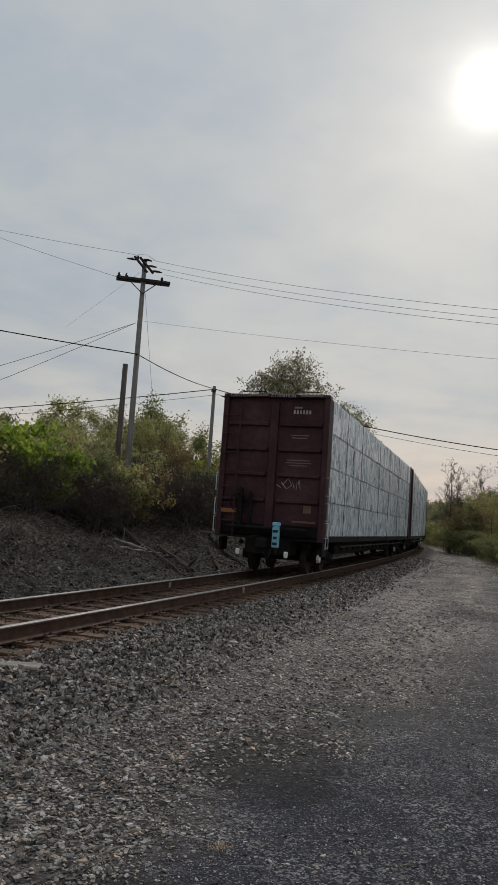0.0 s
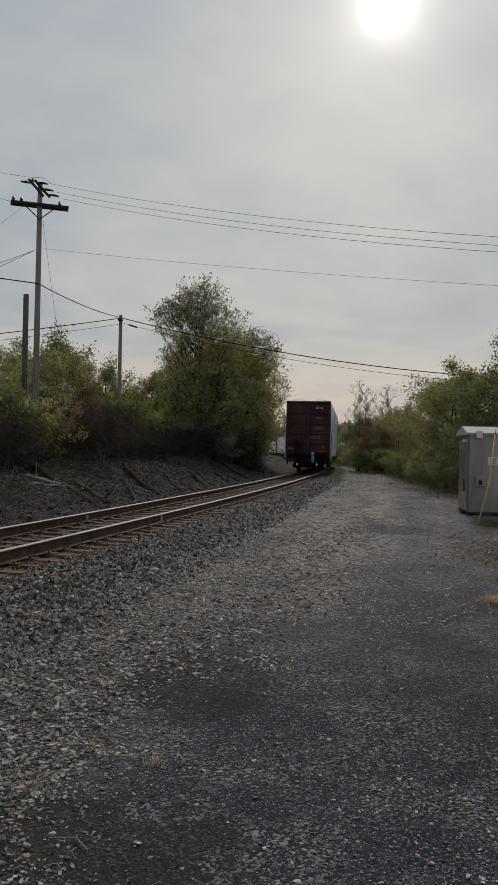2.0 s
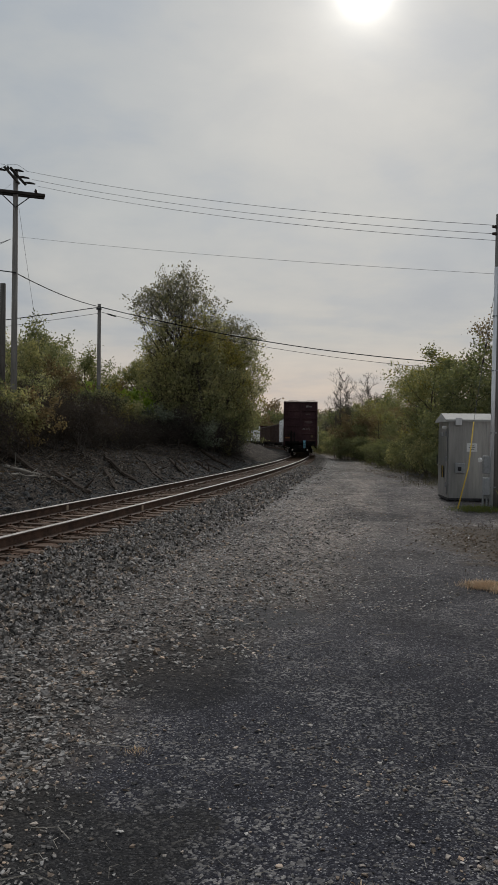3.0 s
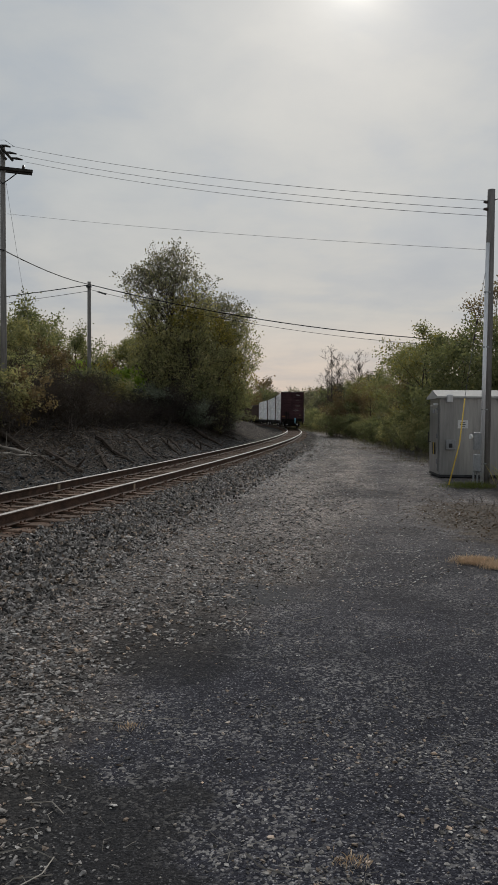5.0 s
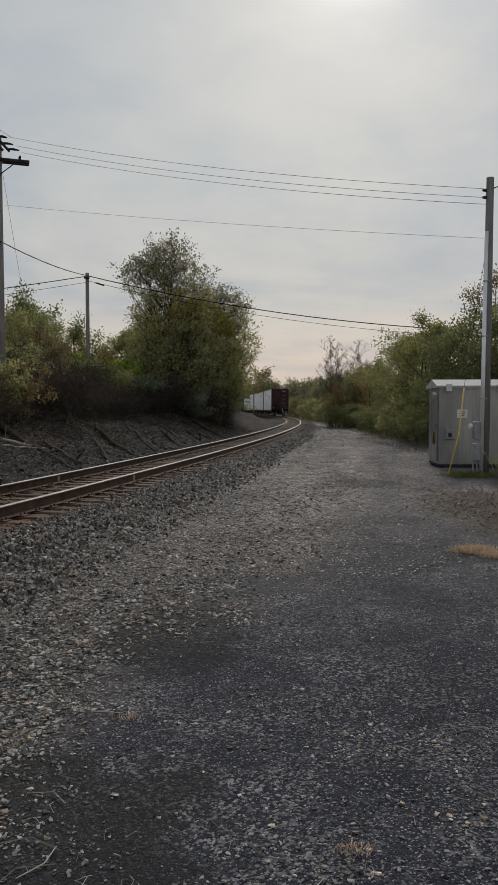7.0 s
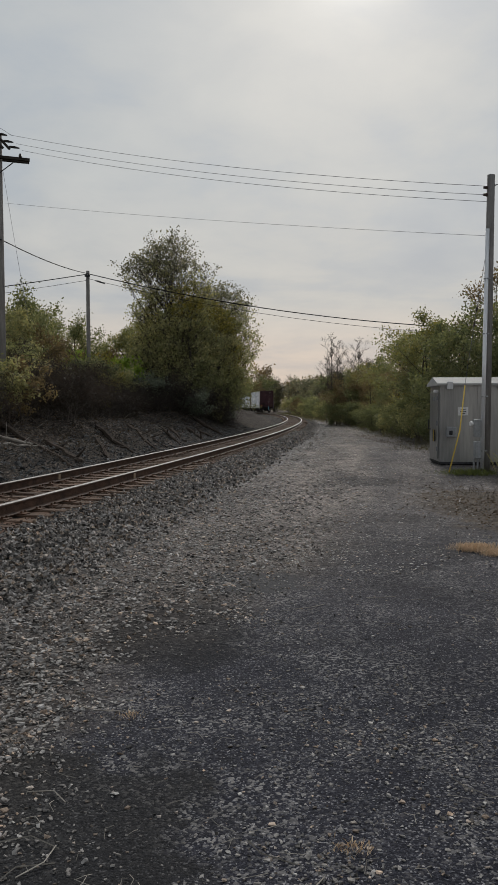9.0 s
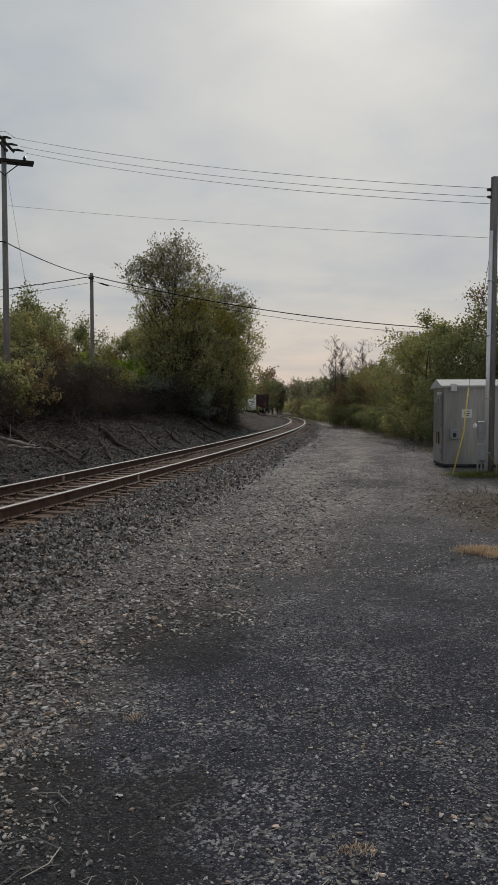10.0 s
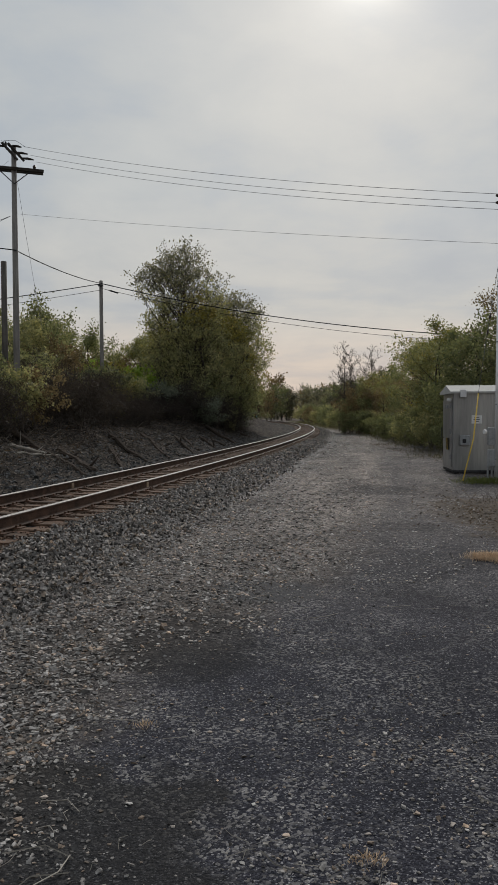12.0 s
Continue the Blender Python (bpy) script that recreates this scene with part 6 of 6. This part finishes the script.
# ---- dead wood and small growth ----
def build_litter():
    r = random.Random(9)

    def log(s0, l0, s1, l1, rad, name="fallen_log", mat="deadwood", label="dark fallen log lying on the bank", lift=0.0):
        """Half buried and broken: uneven girth, a bend, a stub of a limb."""
        a, b = bank_z(s0, l0), bank_z(s1, l1)
        pts = []
        for i in range(7):
            f = i / 6
            g = bank_z(s0 + (s1 - s0) * f, l0 + (l1 - l0) * f)
            p = a.lerp(b, f)
            p.z = max(p.z, g.z + rad * 0.3) + lift
            pts.append(p + Vector((r.gauss(0, 0.025), r.gauss(0, 0.025), r.gauss(-0.03, 0.02))))
        mb = MB().tube(pts, [rad * (1 - 0.5 * i / 6) * r.uniform(0.55, 1.1) for i in range(7)], 7)
        for _ in range(3):
            i = r.randint(1, 5)
            d = Vector((r.gauss(0, 1), r.gauss(0, 1), r.uniform(0.1, 0.8))).normalized()
            mb.tube([pts[i], pts[i] + d * r.uniform(0.2, 0.5)], [rad * 0.35, rad * 0.12], 5)
        tagged(new(name, mb.mesh(name, M[mat])), label, "log")

    log(26.4, -7.4, 22.3, -3.0, 0.15)
    log(25.5, -5.3, 23.4, -3.2, 0.17)
    log(29.2, -4.9, 25.4, -3.0, 0.15)
    for s0 in (28.6, 31.2, 33.0, 35.5, 37.6, 40.5, 43.5, 47.5, 52.0, 57.0):
        log(s0 + r.uniform(3, 4.6), r.uniform(-6.4, -4.8), s0, r.uniform(-3.6, -2.9), r.uniform(0.09, 0.17))
    log(22.6, -5.6, 24.9, -5.0, 0.07, "broken_branch", "palewood", "bleached broken branch on the bank", 0.08)
    log(22.2, -5.2, 24.4, -4.8, 0.05, "broken_branch", "palewood", "bleached broken branch on the bank", 0.06)
    pb = MB().box((0, 0, 0), (0.42, 0.24, 0.04), 0.012)
    tagged(put(new("board", pb.mesh("board", M["palewood"])), -3.36, 7.55, 0.15, 12), "pale weathered board lying on the ballast", "board")
    # sticks and roots
    mb = MB()
    for _ in range(420):
        s, l = 10 + 50 * r.random() ** 1.4, -3.6 - 4.2 * r.random()
        p = bank_z(s, l) + Vector((0, 0, 0.02))
        a, ln = r.uniform(0, 6.28), r.uniform(0.2, 0.9)
        d = Vector((math.cos(a), math.sin(a), r.uniform(-0.05, 0.55)))
        q = p + d * ln * 0.5 + Vector((0, 0, r.uniform(0, 0.12)))
        mb.tube([p, q, p + d * ln], [0.014, 0.012, 0.005], 4, caps=False)
    tagged(new("sticks", mb.mesh("sticks", M["stick"])), "bleached sticks and roots strewn over the bank", "sticks", kind="stuff")
    # rubble on the bank
    n = 11000
    s, l = 8 + 55 * rng.random(n) ** 1.3, -2.7 - 4.2 * rng.random(n)
    keep = rng.random(n) < np.clip((l + 6.4) / 1.4, 0.15, 1)
    s, l = s[keep], l[keep]
    p, n = on_track(s, l), len(s)
    z = np.array([bank_z(a, b).z for a, b in zip(s, l)])
    scatter_stones("bank_rubble", p[:, :2], z + 0.01, rng.gamma(3, 0.008, n) + 0.012, M["bankstone"], "grey stone rubble on the bank")
    # fallen leaves and bark on the upper bank
    g = np.random.default_rng(78)
    n = 9000
    s, l = 12 + 50 * g.random(n) ** 1.3, -7.9 + 3.6 * g.random(n) ** 1.3
    c = np.array([bank_z(a, b)[:] for a, b in zip(s, l)]) + np.array([0, 0, 0.03])
    a = g.normal(size=(n, 3)) * np.array([1, 1, 0.45])
    a = a / np.linalg.norm(a, axis=1, keepdims=True) * g.uniform(0.02, 0.06, (n, 1))
    b = np.stack([-a[:, 1], a[:, 0], g.normal(0, 0.02, n)], 1) * 0.6
    tagged(new("bank_leaf_litter", quad_mesh("bank_leaf_litter", np.stack([c - a, c + b, c + a, c - b], 1), M["litter"])), "brown fallen leaves and bark on the upper bank", "leaf litter", kind="stuff")
    # heaps of bleached roots and dead stalks near the foot of the bank
    mb = MB()
    for s, l, k in ((16.2, -5.0, 46), (17.6, -5.6, 50), (19.2, -4.4, 40), (20.8, -4.9, 40), (22.6, -3.9, 36), (15.0, -4.2, 40), (26.6, -4.0, 26), (30.8, -4.5, 26), (36, -4.6, 22)):
        for _ in range(k):
            p = bank_z(s + r.gauss(0, 0.5), l + r.gauss(0, 0.3))
            a, ln = r.uniform(-2.6, 0.6), r.uniform(0.15, 0.6)
            d = Vector((math.cos(a) * 0.8, math.sin(a) * 0.8, r.uniform(-0.1, 1.0)))
            mb.tube([p, p + d * ln * 0.55 + Vector((0, 0, 0.06)), p + d * ln - Vector((0, 0, r.uniform(0, 0.12)))], [0.011, 0.009, 0.004], 3, caps=False)
    tagged(new("dead_stalks", mb.mesh("dead_stalks", M["stick"])), "heaps of bleached roots and dead stalks on the bank", "sticks", kind="stuff")
    def tuft(name, label, x, y, rad, n, h, mat, seed):
        g = np.random.default_rng(seed)
        c = np.stack([g.normal(0, rad, n), g.normal(0, rad * 0.7, n), np.zeros(n)], 1)
        lean = np.stack([g.normal(0, 0.5, n), g.normal(0, 0.5, n), np.ones(n)], 1)
        hh = (h * g.uniform(0.4, 1.2, n))[:, None]
        tip = c + lean * hh
        mid = c + lean * hh * 0.5 + np.array([0, 0, 0.12]) * hh
        w = g.normal(size=(n, 3)) * (0.002 + 0.006 * h)
        w[:, 2] = 0
        tagged(put(new(name, quad_mesh(name, np.stack([c, mid + w, tip, mid - w], 1), M[mat])), x, y, 0.0), label, "grass", kind="stuff")

    tuft("dry_grass", "straw coloured dry grass tuft on the gravel", 2.74, 9.3, 0.12, 1500, 0.085, "grass_dry", 1)
    tuft("dry_grass", "straw coloured dry grass tuft on the gravel", 2.92, 9.0, 0.10, 800, 0.08, "grass_dry", 2)
    tuft("weeds", "low green weeds under the guy wire", 5.6, 19.6, 0.35, 1600, 0.16, "grass_green", 3)
    tuft("weeds", "tall yellow green weeds beside the cabinet pole", 6.75, 19.6, 0.2, 420, 0.6, "leaf_olive", 4)
    tuft("dry_stalks", "thin dry stalks by the gravel edge", 5.0, 15.2, 0.5, 70, 0.22, "leaf_brush", 5)
    tuft("dry_grass", "small dry tuft in the asphalt", 0.40, 2.98, 0.04, 90, 0.03, "grass_dry", 6)
    tuft("dry_grass", "small dry tuft in the gravel", -0.67, 4.3, 0.04, 60, 0.03, "grass_dry", 7)
    for k in range(22):
        y = 30 + 6.2 * k
        tuft("verge_grass", "dull olive verge grass beside the lane", 7.0 + 0.04 * y + r.uniform(-0.4, 0.8), y, 1.1, 900, 0.35, "grass_verge", 20 + k)
    for k in range(10):
        tuft("verge_grass", "dull olive verge grass along the bend", 9.2 + r.uniform(-1, 2) - 0.012 * k * k, 85 + 9 * k, 2.2, 1300, 0.55, "grass_verge", 50 + k)
    # fallen leaves by the edge of the lane and under the shrubs
    g = np.random.default_rng(77)
    n = 5200
    x = np.concatenate([g.normal(4.2, 0.6, 3000), g.uniform(6.3, 8.2, n - 3000)])
    y = np.concatenate([g.normal(12.9, 2.0, 3000), g.uniform(26, 48, n - 3000)])
    c = np.stack([x, y, ground_height(x, y) + 0.012], 1)
    a = g.normal(size=(n, 3)) * np.array([1, 1, 0.35])
    a = a / np.linalg.norm(a, axis=1, keepdims=True) * g.uniform(0.010, 0.028, (n, 1)) * (1 + y[:, None] / 40)
    b = np.stack([-a[:, 1], a[:, 0], g.normal(0, 0.008, n)], 1) * 0.55
    tagged(new("leaf_litter", quad_mesh("leaf_litter", np.stack([c - a, c + b, c + a, c - b], 1), M["litter"])), "brown fallen leaves on the lane's edge", "leaf litter", kind="stuff")
    # straws and twigs on the lane
    mb = MB()
    for i in range(300):
        d, az = 2.3 + 9 * r.random() ** 1.5, r.uniform(-0.36, 0.34)
        x, y = d * math.sin(az), d * math.cos(az)
        a, ln = r.uniform(0, 6.28), r.uniform(0.04, 0.14) if i < 270 else r.uniform(0.2, 0.34)
        z = float(ground_height(np.array(x), np.array(y))) + 0.008
        mb.tube([(x, y, z), (x + math.cos(a) * ln * 0.5, y + math.sin(a) * ln * 0.5, z + 0.012), (x + math.cos(a + 0.4) * ln, y + math.sin(a + 0.4) * ln, z)], 0.0016 if i < 270 else 0.003, 3, caps=False)
    tagged(new("straws", mb.mesh("straws", M["palewood"])), "pale straws and twigs lying on the lane", "straw", kind="stuff")


build_cabinet()
build_poles()
build_train()
build_plants()
build_litter()
build_stones()
build_track()
motions()
